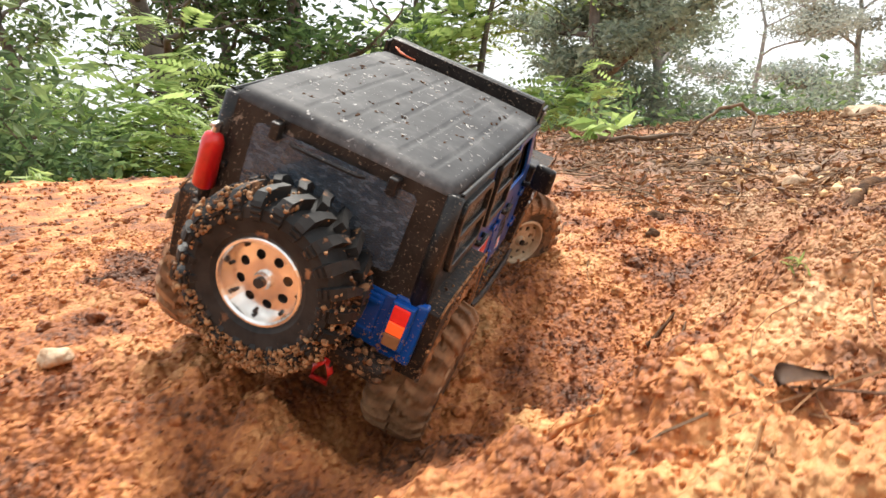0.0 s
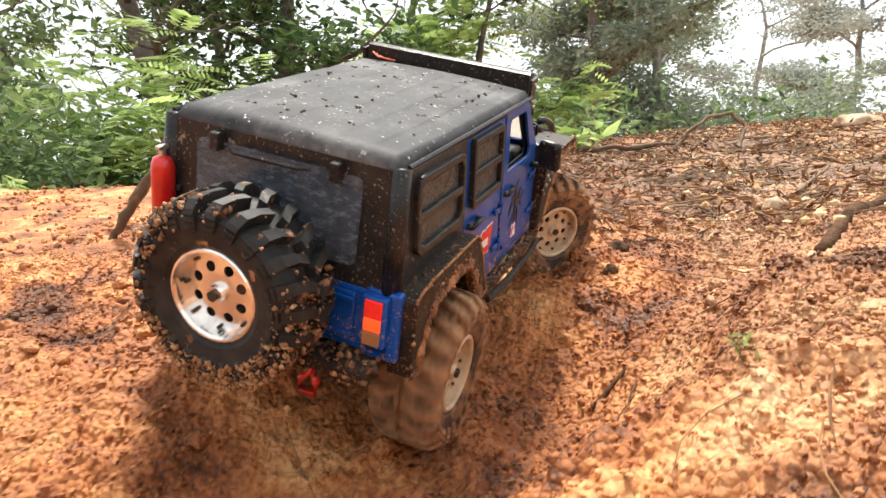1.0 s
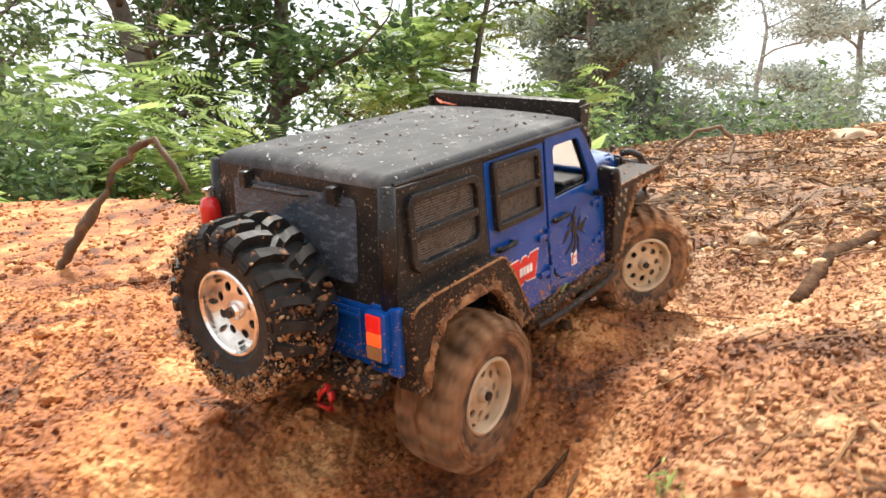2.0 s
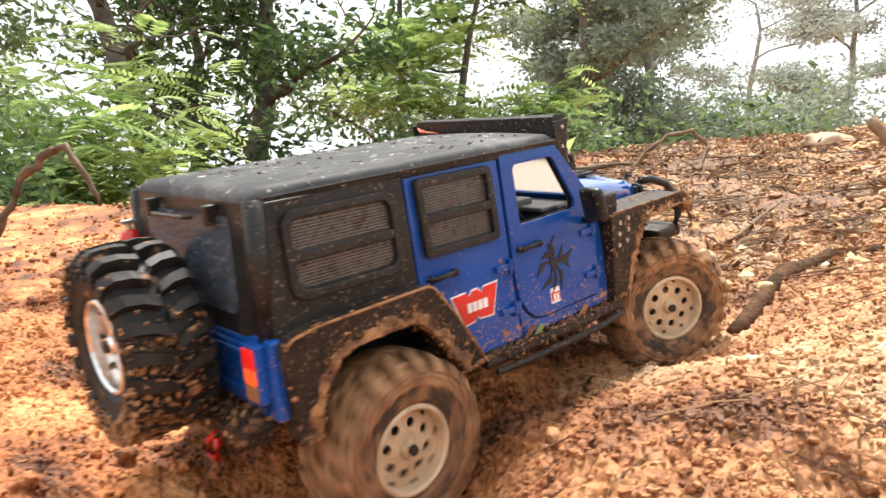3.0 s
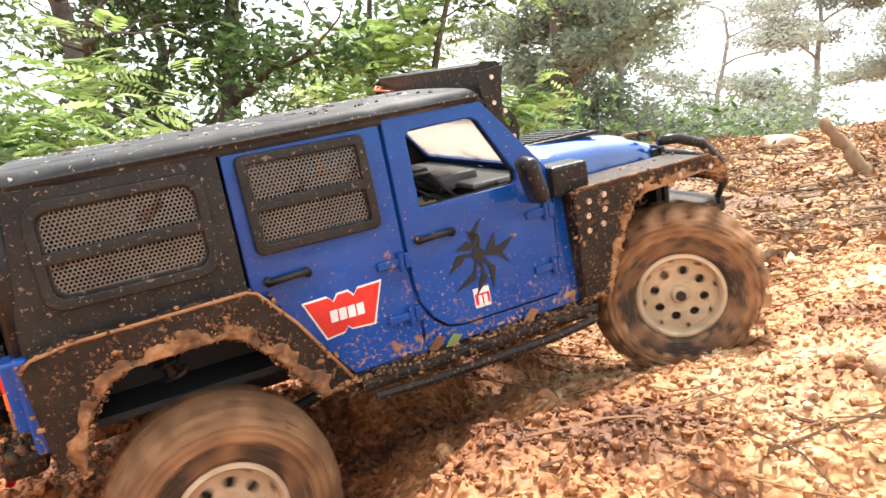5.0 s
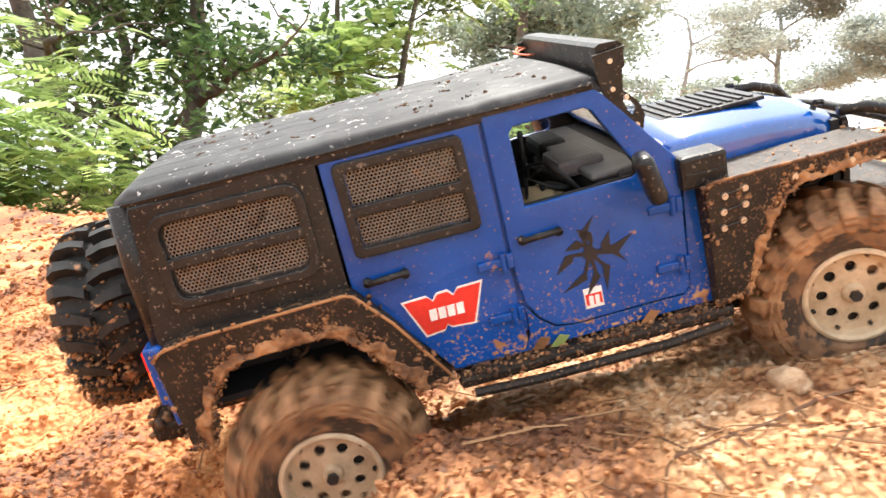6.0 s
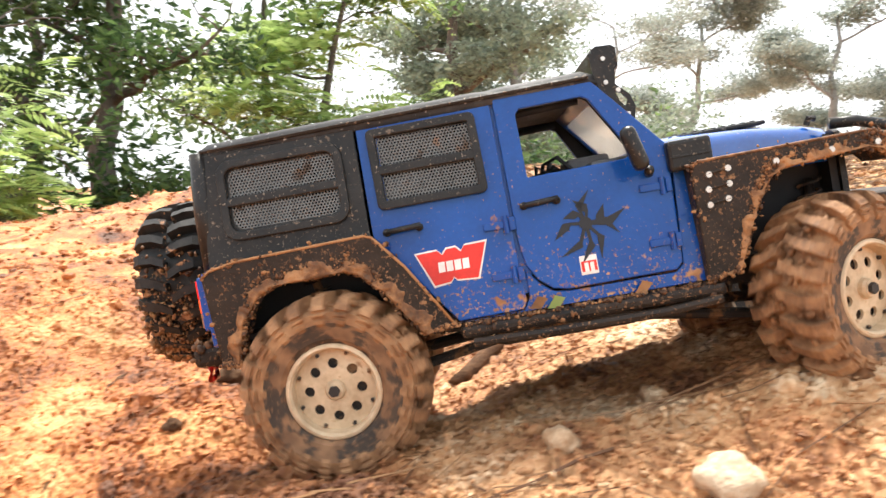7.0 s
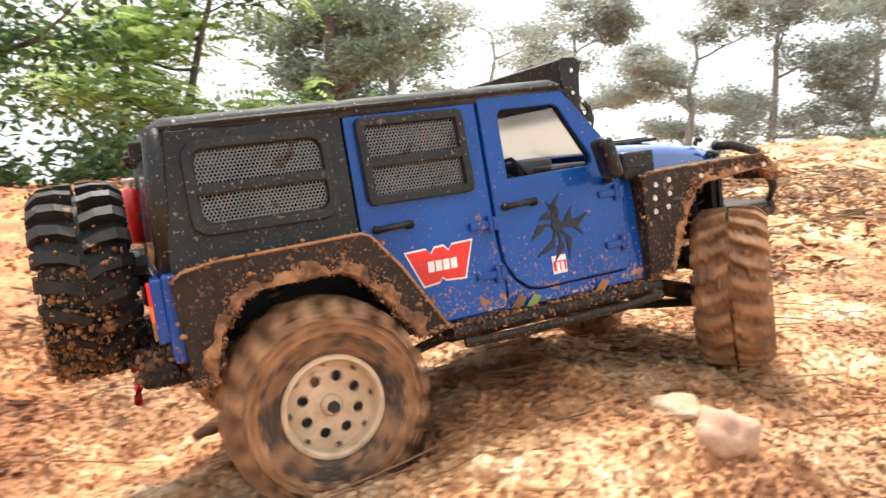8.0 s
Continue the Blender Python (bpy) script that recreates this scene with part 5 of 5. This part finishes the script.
tree("forest_tree", 4, (0.35, 11.5, -0.6), (0.4, 0.0, 4.4), 0.10, LEAF_LIME, 900, 0.16, 0.5, "slender tree with light green feathery leaves", first=1.0, feather=0.55)
tree("forest_tree", 13, (-0.6, 13.0, -0.6), (0.2, 0.0, 5.0), 0.12, LEAF_MID, 3000, 0.15, 0.5, "leafy tree with bright sky between its twigs", first=1.0)
# far trees from here: their paleness is haze in the colour, no mist is modelled
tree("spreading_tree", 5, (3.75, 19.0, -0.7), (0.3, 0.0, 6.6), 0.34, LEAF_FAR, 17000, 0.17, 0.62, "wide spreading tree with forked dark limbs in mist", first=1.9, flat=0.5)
tree("forest_tree", 6, (6.6, 23.0, -0.7), (0.0, 0.0, 8.0), 0.26, LEAF_FAR, 20000, 0.16, 0.75, "slim leafy tree fading into mist", first=2.0, bark=BARK_HAZED, flat=0.5)
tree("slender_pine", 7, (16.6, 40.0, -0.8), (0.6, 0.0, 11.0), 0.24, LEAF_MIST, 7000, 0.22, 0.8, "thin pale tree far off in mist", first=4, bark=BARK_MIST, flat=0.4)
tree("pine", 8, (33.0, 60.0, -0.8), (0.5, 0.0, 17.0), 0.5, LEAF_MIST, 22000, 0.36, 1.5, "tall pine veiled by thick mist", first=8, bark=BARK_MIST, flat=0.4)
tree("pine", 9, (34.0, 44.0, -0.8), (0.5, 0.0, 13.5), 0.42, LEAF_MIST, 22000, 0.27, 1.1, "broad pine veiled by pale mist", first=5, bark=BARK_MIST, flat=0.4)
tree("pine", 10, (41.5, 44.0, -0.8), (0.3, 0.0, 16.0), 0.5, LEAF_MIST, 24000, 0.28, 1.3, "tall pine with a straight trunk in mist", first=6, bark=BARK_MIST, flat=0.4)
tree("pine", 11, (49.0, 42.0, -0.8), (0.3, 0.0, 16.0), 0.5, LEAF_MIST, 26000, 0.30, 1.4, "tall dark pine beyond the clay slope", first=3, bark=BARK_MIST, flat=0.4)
bush("undergrowth", 20, (-3.5, 5.0, -0.6), 1.1, 1.55, LEAF_MID, 5000, 0.10, "dense green undergrowth beside the clay")
bush("undergrowth", 21, (-2.5, 4.5, -0.6), 0.9, 1.15, LEAF_MID, 4500, 0.09, "dense green undergrowth beside the clay")
bush("undergrowth", 22, (-4.6, 6.6, -0.6), 1.4, 2.1, LEAF_MID, 4500, 0.12, "tall green undergrowth under the trees")
bush("bright_shrub", 23, (-2.05, 5.6, -0.6), 0.55, 1.75, LEAF_LIME, 560, 0.13, "bright green shrub with slender hanging leaves", feather=0.34)
bush("bright_shrub", 24, (-2.5, 5.3, -0.6), 0.45, 1.35, LEAF_LIME, 2200, 0.11, "bright green low leafy shrub", 0.35)
for k in range(6):
    bush("undergrowth", 30 + k, (-1.3 + k * 1.0, 7.3 + (k % 3) * 1.1, -0.7), 0.95, 1.45, (LEAF_DARK, LEAF_MID)[k % 2], 3200, 0.11, "shaded undergrowth at the wood's edge")
# thickets in the same leaf colour with haze painted in
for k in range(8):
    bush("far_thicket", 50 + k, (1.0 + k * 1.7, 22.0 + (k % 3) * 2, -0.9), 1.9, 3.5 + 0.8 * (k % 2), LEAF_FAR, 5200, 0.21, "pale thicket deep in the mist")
bush("slope_bush", 70, (9.0, 7.4, 0.45), 0.7, 0.6, LEAF_MID, 2000, 0.10, "leafy bush above the clay slope")
bush("slope_bush", 71, (10.6, 8.2, 0.5), 1.0, 1.0, LEAF_MID, 2600, 0.11, "leafy bush above the clay slope")
for k, (px, py) in enumerate(((0.47, 2.32), (-1.83, 3.25), (-1.55, 3.35))):
    bush("seedling", 80 + k, (px, py, float(height(px, py)) - 0.01), 0.09, 0.10, LEAF_LIME, 26, 0.085, "fresh green seedling rooted in the clay", 0.35, "seedling")
bush("sprout", 90, (0.232, 0.474, float(height(0.232, 0.474)) - 0.002), 0.010, 0.016, LEAF_LIME, 14, 0.010, "tiny green sprout in the gravel", 0.15, "seedling")


# ---- loose clods, gravel, sticks and leaves on the ground ----
def crumbs(name, seed, x, y, size, mat, label, category, sink=0.15, flat=0.85, fine=False):
    """Uneven lumps lying on the ground, as one joined mesh."""
    rng = np.random.default_rng(seed)
    base, faces = (BALL_V, BALL_F) if fine else (ICO_V, ICO_F)
    n, k = len(x), len(base)
    v = np.repeat(base[None], n, 0) * rng.uniform(*((0.62, 1.30) if fine else (0.58, 1.36)), (n, k, 1))
    v *= (np.stack([rng.uniform(0.7, 1.3, n), rng.uniform(0.7, 1.3, n), flat * rng.uniform(0.7, 1.25, n)], 1) * size[:, None])[:, None, :]
    a = rng.uniform(0, 6.283, n)
    c, s = np.cos(a)[:, None], np.sin(a)[:, None]
    vx, vy = v[..., 0] * c - v[..., 1] * s, v[..., 0] * s + v[..., 1] * c
    z = height(x, y)
    out = np.stack([vx + x[:, None], vy + y[:, None], v[..., 2] + (z + size * flat * (0.6 - sink))[:, None]], -1)
    f = faces[None] + (np.arange(n) * k)[:, None, None]
    return tagged(fast_mesh(name, out.reshape(-1, 3), f.reshape(-1, faces.shape[1]), mat, fine), label, category, kind="stuff")


def strewn(seed, n, lo, hi, keep):
    rng = np.random.default_rng(seed)
    x, y = rng.uniform(lo[0], hi[0], n * 3), rng.uniform(lo[1], hi[1], n * 3)
    p = keep(x, y) * (0.35 + 1.3 * np.clip(rough_noise(x, y, 0.12, 3, 77) + 0.5, 0, 1))
    ok = rng.uniform(0, 1.3, n * 3) < p
    return x[ok][:n], y[ok][:n], rng


def pale_side(x, y):
    rut = np.exp(-((-0.512 * x + 0.859 * y - 0.505) / 0.085) ** 4) * (x < 0.55)
    return (1 - 0.93 * rut) / (1 + np.exp(-(x - 0.22 * y - 0.15) / 0.05))


x, y, rng = strewn(1, 44000, (-0.58, 0.14), (0.95, 1.3), lambda x, y: np.full_like(x, 0.9))
crumbs("clay_crumbs", 2, x, y, 0.0010 + 0.0022 * rng.uniform(0, 1, len(x)) ** 2.4, CRUMB, "small crumbs of orange clay", "clay crumbs")
x, y, rng = strewn(3, 1500, (-0.9, 0.15), (1.0, 2.0), lambda x, y: 1.1 - 0.8 * pale_side(x, y))
crumbs("clay_clods", 4, x, y, 0.0024 + 0.008 * rng.uniform(0, 1, len(x)) ** 4, CRUMB, "lumps of wet orange clay", "clay clods", 0.35, fine=True)
x, y, rng = strewn(5, 50000, (0.05, 0.12), (1.35, 1.5), pale_side)
crumbs("gravel", 6, x, y, 0.0009 + 0.0018 * rng.uniform(0, 1, len(x)) ** 2.2, CRUMB, "pale yellow crumbly gravel", "gravel")
x, y, rng = strewn(7, 900, (0.1, 0.2), (1.6, 1.8), pale_side)
crumbs("gravel_stones", 8, x, y, 0.0018 + 0.0030 * rng.uniform(0, 1, len(x)) ** 3, CRUMB, "pale crumbly stones", "gravel", 0.3, fine=True)
x, y, rng = strewn(9, 14000, (-2.2, 1.2), (2.4, 3.2), lambda x, y: np.full_like(x, 0.8))
crumbs("far_clods", 10, x, y, 0.0022 + 0.007 * rng.uniform(0, 1, len(x)) ** 3, CRUMB, "clods and stones up the clay slope", "clay clods", 0.3)
x, y, rng = strewn(11, 8000, (0.4, 1.0), (2.6, 3.0), pale_side)
crumbs("slope_stones", 12, x, y, 0.0022 + 0.007 * rng.uniform(0, 1, len(x)) ** 3, GRAVEL, "pale stones strewn up the slope", "gravel", 0.3)


def twigs(name, seed, count, lo, hi, length, thick, mat, label, keep):
    x, y, rng = strewn(seed, count, lo, hi, keep)
    v, f = [], []
    for px, py in zip(x, y):
        a, ln, bend = rng.uniform(0, 6.283), length * rng.uniform(0.4, 1.5), rng.normal(0, 0.35)
        q = []
        for k in range(5):
            s = (k / 4 - 0.5) * ln
            aa = a + bend * (k / 4 - 0.5)
            q.append((px + s * math.cos(aa), py + s * math.sin(aa)))
        q = np.array(q)
        z = height(q[:, 0], q[:, 1])
        z = np.maximum(z, np.linspace(z[0], z[-1], 5)) + thick * 1.2
        r = thick * rng.uniform(0.5, 1.4)
        i0 = len(v)
        dx, dy = -math.sin(a), math.cos(a)
        for k in range(5):
            t = r * (1 - 0.4 * k / 4)
            v += [(q[k, 0] + dx * t, q[k, 1] + dy * t, z[k]), (q[k, 0], q[k, 1], z[k] + t * 1.4), (q[k, 0] - dx * t, q[k, 1] - dy * t, z[k]), (q[k, 0], q[k, 1], z[k] - t)]
        for k in range(4):
            for j in range(4):
                b = i0 + k * 4
                f.append((b + j, b + (j + 1) % 4, b + 4 + (j + 1) % 4, b + 4 + j))
    tagged(fast_mesh(name, np.array(v), np.array(f), mat), label, "twigs", kind="stuff")


twigs("pine_needles", 20, 950, (0.1, 0.2), (1.3, 1.5), 0.08, 0.0007, LITTER, "brown pine needles and fine twigs", pale_side)
twigs("fine_twigs", 21, 60, (-0.7, 0.3), (0.4, 1.4), 0.06, 0.0007, WOOD, "a few fine twigs in the clay", lambda x, y: np.full_like(x, 0.7))
twigs("slope_twigs", 22, 1100, (0.3, 1.2), (2.2, 2.9), 0.16, 0.0018, WOOD, "brown twigs and roots on the slope", lambda x, y: np.full_like(x, 0.8))
rng = np.random.default_rng(31)
x, y, _ = strewn(30, 1600, (0.3, 1.0), (2.0, 2.8), lambda x, y: np.full_like(x, 0.8))
v, f = leaf_cloud(rng, np.stack([x, y, height(x, y) + 0.008], 1), (0.025, 0.025, 0.004), 9000, 0.020, 0.3, 0.0)
tagged(fast_mesh("leaf_litter", v, f, LITTER), "brown dead leaves on the slope", "dead leaves", kind="stuff")


def stick(name, pts, radii, mat, label, sides=8, lift=True):
    """A crooked stick through places given over the ground."""
    bm = bmesh.new()
    q = [(px, py, float(height(px, py)) + pz) if lift else (px, py, pz) for px, py, pz in pts]
    fine, rr = [], []
    rng = random.Random(len(label))
    for i in range(len(q) - 1):
        for k in range(4):
            t = k / 4
            fine.append(Vector(q[i]).lerp(Vector(q[i + 1]), t) + Vector([rng.gauss(0, radii[i] * 0.30) for _ in range(3)]))
            rr.append((radii[i] + (radii[i + 1] - radii[i]) * t) * rng.uniform(0.7, 1.25))
    tube(bm, fine + [Vector(q[-1])], rr + [radii[-1]], sides)
    return tagged(part(name, bm, mat, None, label, True), category="stick")


stick("rotten_log", [(0.500, 0.925, 0.000), (0.590, 1.030, -0.002), (0.690, 1.120, 0.000), (0.790, 1.180, 0.001)], [0.008, 0.011, 0.010, 0.005], DARK_WOOD, "dark wet rotten log half sunk in the gravel", 10)
stick("arched_root", [(0.760, 2.300, 0.00), (0.800, 2.300, 0.055), (0.860, 2.305, 0.095), (0.930, 2.305, 0.095), (0.975, 2.300, 0.050), (0.930, 2.240, 0.030), (0.860, 2.180, 0.000)], [0.007, 0.006, 0.006, 0.006, 0.006, 0.009, 0.010], WOOD, "bare grey root arching out of the clay")
stick("leaning_stake", [(1.170, 1.660, -0.02), (1.110, 1.690, 0.060), (1.075, 1.700, 0.120)], [0.018, 0.015, 0.012], WOOD, "short broken brown stake in the slope")
stick("lying_branch", [(0.480, 2.250, 0.02), (0.650, 2.260, 0.015), (0.800, 2.330, 0.02)], [0.010, 0.007, 0.004], WOOD, "thin crooked branch lying near the crest")
stick("slope_branch", [(0.660, 1.320, 0.003), (0.760, 1.450, 0.012), (0.840, 1.560, 0.022)], [0.0035, 0.003, 0.002], WOOD, "straight bare twig on the slope")
stick("crooked_branch", [(-0.540, 1.400, 0.060), (-0.505, 1.400, 0.125), (-0.460, 1.400, 0.185), (-0.425, 1.400, 0.255), (-0.385, 1.405, 0.298), (-0.360, 1.405, 0.306), (-0.320, 1.390, 0.262), (-0.295, 1.380, 0.215)], [0.010, 0.010, 0.009, 0.008, 0.007, 0.006, 0.005, 0.003], WOOD, "crooked dark dead branch standing in the clay", 8, False)
stick("buried_root", [(0.020, 0.395, -0.001), (0.050, 0.402, 0.001), (0.085, 0.392, 0.001), (0.110, 0.365, -0.001)], [0.0012, 0.0018, 0.0018, 0.001], MUD, "thin root in the clay bank")
stick("snapped_twig", [(0.195, 0.690, 0.001), (0.240, 0.725, 0.001)], [0.0028, 0.002], DARK_WOOD, "short dark twig in the clay")


def stone(name, x, y, r, squash, mat, label, seed):
    rng = random.Random(seed)
    bm = bmesh.new()
    bmesh.ops.create_icosphere(bm, subdivisions=3, radius=r)
    for v in bm.verts:
        d = v.co.normalized()
        v.co *= 1 + 0.35 * noise.noise(d * 1.5 + Vector((seed, 0, 0))) + 0.10 * noise.noise(d * 5 + Vector((0, seed, 0)))
        v.co.z *= squash
    ob = part(name, bm, mat, None, label, True)
    ob.matrix_basis = pose(x, y, float(height(x, y)) + r * squash * 0.45, rng.uniform(-10, 10), rng.uniform(-10, 10), rng.uniform(0, 360))
    return tagged(ob, category="stone")


stone("stone", 0.572, 0.566, 0.016, 0.75, STONE, "cream white lump of stone in the gravel", 1)
stone("stone", 0.755, 0.568, 0.016, 0.92, PINK_STONE, "round pinkish stone in the gravel", 2)
stone("stone", 0.770, 0.630, 0.018, 0.45, STONE, "flat pale stone in the gravel", 3)
stone("stone", 0.505, 0.625, 0.010, 0.8, STONE, "small cream stone in the gravel", 4)
stone("stone_slab", 1.255, 2.200, 0.060, 0.40, STONE, "flat yellowish stone slab near the crest", 5)
stone("stone", 0.555, 1.160, 0.018, 0.7, STONE, "brown rounded stone in the gravel", 6)
stone("dark_clod", 0.285, 0.985, 0.014, 0.8, DARK_WOOD, "black rotten lump lying on clay", 7)
stone("dark_clod", 0.250, 0.870, 0.008, 0.8, DARK_WOOD, "small black lump lying on clay", 8)
stone("stone", -0.330, 0.610, 0.014, 0.6, STONE, "whitish stone half sunk in clay", 9)

bm = bmesh.new()
lg = []
for i in range(9):
    u = i / 8
    w = 0.016 * math.sin(math.pi * (0.08 + 0.88 * u))
    lg.append([bm.verts.new((u * 0.034, s * w * 0.8, 0.003 * abs(s) + 0.003 * math.sin(u * 5))) for s in (-1, -0.5, 0, 0.5, 1)])
for a, b in zip(lg, lg[1:]):
    for k in range(4):
        bm.faces.new((a[k], a[k + 1], b[k + 1], b[k]))
bmesh.ops.solidify(bm, geom=bm.faces[:], thickness=0.0006)
dl = part("dead_leaf", bm, LITTER, None, "curled dark dead leaf on the gravel", True)
tagged(dl, category="leaf")
dl.matrix_basis = pose(0.165, 0.352, float(height(0.165, 0.352)) + 0.004, 6, -8, 20)


# ---- what moves ----
DRIVE = [
    (0.0, -0.1026, 0.5891, 0.0451, 25.47, -13.93, 71.93),
    (0.5, -0.0571, 0.6168, 0.0538, 16.20, -15.66, 70.19),
    (1.0, -0.0258, 0.6519, 0.0695, 13.89, -14.74, 67.19),
    (1.5, 0.0154, 0.7167, 0.0872, 9.00, -14.09, 59.54),
    (1.7, 0.0357, 0.7311, 0.0896, 9.62, -13.06, 56.70),
    (2.8, 0.1323, 0.7795, 0.0840, -1.16, -7.90, 44.31),
    (3.0, 0.1314, 0.7768, 0.0832, 2.15, -8.94, 42.39),
    (3.5, 0.1284, 0.7730, 0.0841, 4.95, -9.73, 39.80),
    (4.0, 0.1297, 0.7742, 0.0843, 4.41, -10.16, 37.18),
    (4.2, 0.1288, 0.7747, 0.0859, 5.28, -10.32, 35.26),
    (5.3, 0.1540, 0.7645, 0.0925, 4.70, -13.24, 19.22),
    (5.5, 0.1893, 0.7638, 0.0995, 8.52, -14.18, 16.26),
    (6.0, 0.2538, 0.7818, 0.1172, 13.78, -14.97, 0.14),
    (6.5, 0.3110, 0.7941, 0.1372, 4.16, -12.04, -10.28),
    (7.0, 0.3980, 0.7944, 0.1596, -2.14, -11.67, -11.55),
    (7.5, 0.4638, 0.7748, 0.1833, -2.45, -10.41, -5.92),
    (8.0, 0.5533, 0.7772, 0.2006, -1.41, -10.44, 5.28),
]
STEER = [(0.0, -36), (1.5, -38), (3.0, -28), (4.0, -36), (5.5, -34), (6.0, -15), (6.5, 8), (7.0, 27), (7.5, 38), (8.0, 42)]
# turns a second: the rear wheels spin in the rut, then grip
SPIN = {"rr": [(0, 0.7), (0.8, 0.8), (1.3, 1.6), (2.5, 1.8), (4.0, 1.9), (5.5, 2.6), (6.1, 0.7), (7.3, 0.5), (8.0, 1.4)], "rl": [(0, 0.8), (4.0, 1.6), (5.5, 2.0), (6.2, 0.8), (8.0, 0.9)],
        "fr": [(0, 0.4), (3.0, 0.8), (4.0, 0.9), (5.5, 1.5), (6.0, 0.45), (7.0, 0.45), (8.0, 0.6)], "fl": [(0, 0.5), (4.0, 0.9), (5.5, 1.2), (6.0, 0.5), (8.0, 0.6)]}
# the axles swing on their springs
LIFT = {"rr": [(0, 0.0), (3, 0.0), (4, 0.006), (5.3, -0.020), (5.7, -0.018), (6.1, 0.0), (6.6, 0.006), (8, 0.004)], "rl": [(0, 0.0), (4, -0.004), (5.5, 0.012), (6.2, 0.0), (8, 0.0)],
        "fr": [(0, 0.008), (3, 0.006), (4, 0.009), (5.5, 0.022), (6.5, 0.018), (7, 0.012), (8, 0.010)], "fl": [(0, -0.025), (1.7, -0.02), (2.8, 0.004), (4.2, 0.0), (5.5, -0.012), (7, -0.004), (8, 0.0)]}


def motions():
    walk(truck, [(t, pose(*p)) for t, *p in DRIVE])
    step = 1 / 15
    for nm, (w, x, y) in WHEELS.items():
        rows, ang = [], 0.0
        for k in range(121):
            t = k * step
            st = float(np.interp(t, *zip(*STEER))) if nm[0] == "f" else 0.0
            rows.append((t, pose(x, y, float(np.interp(t, *zip(*LIFT[nm]))), 0, 0, st) @ pose(0, 0, 0, 0, ang, 0)))
            ang += 360 * step * float(np.interp(t, *zip(*SPIN[nm])))
        walk(w, rows)


motions()
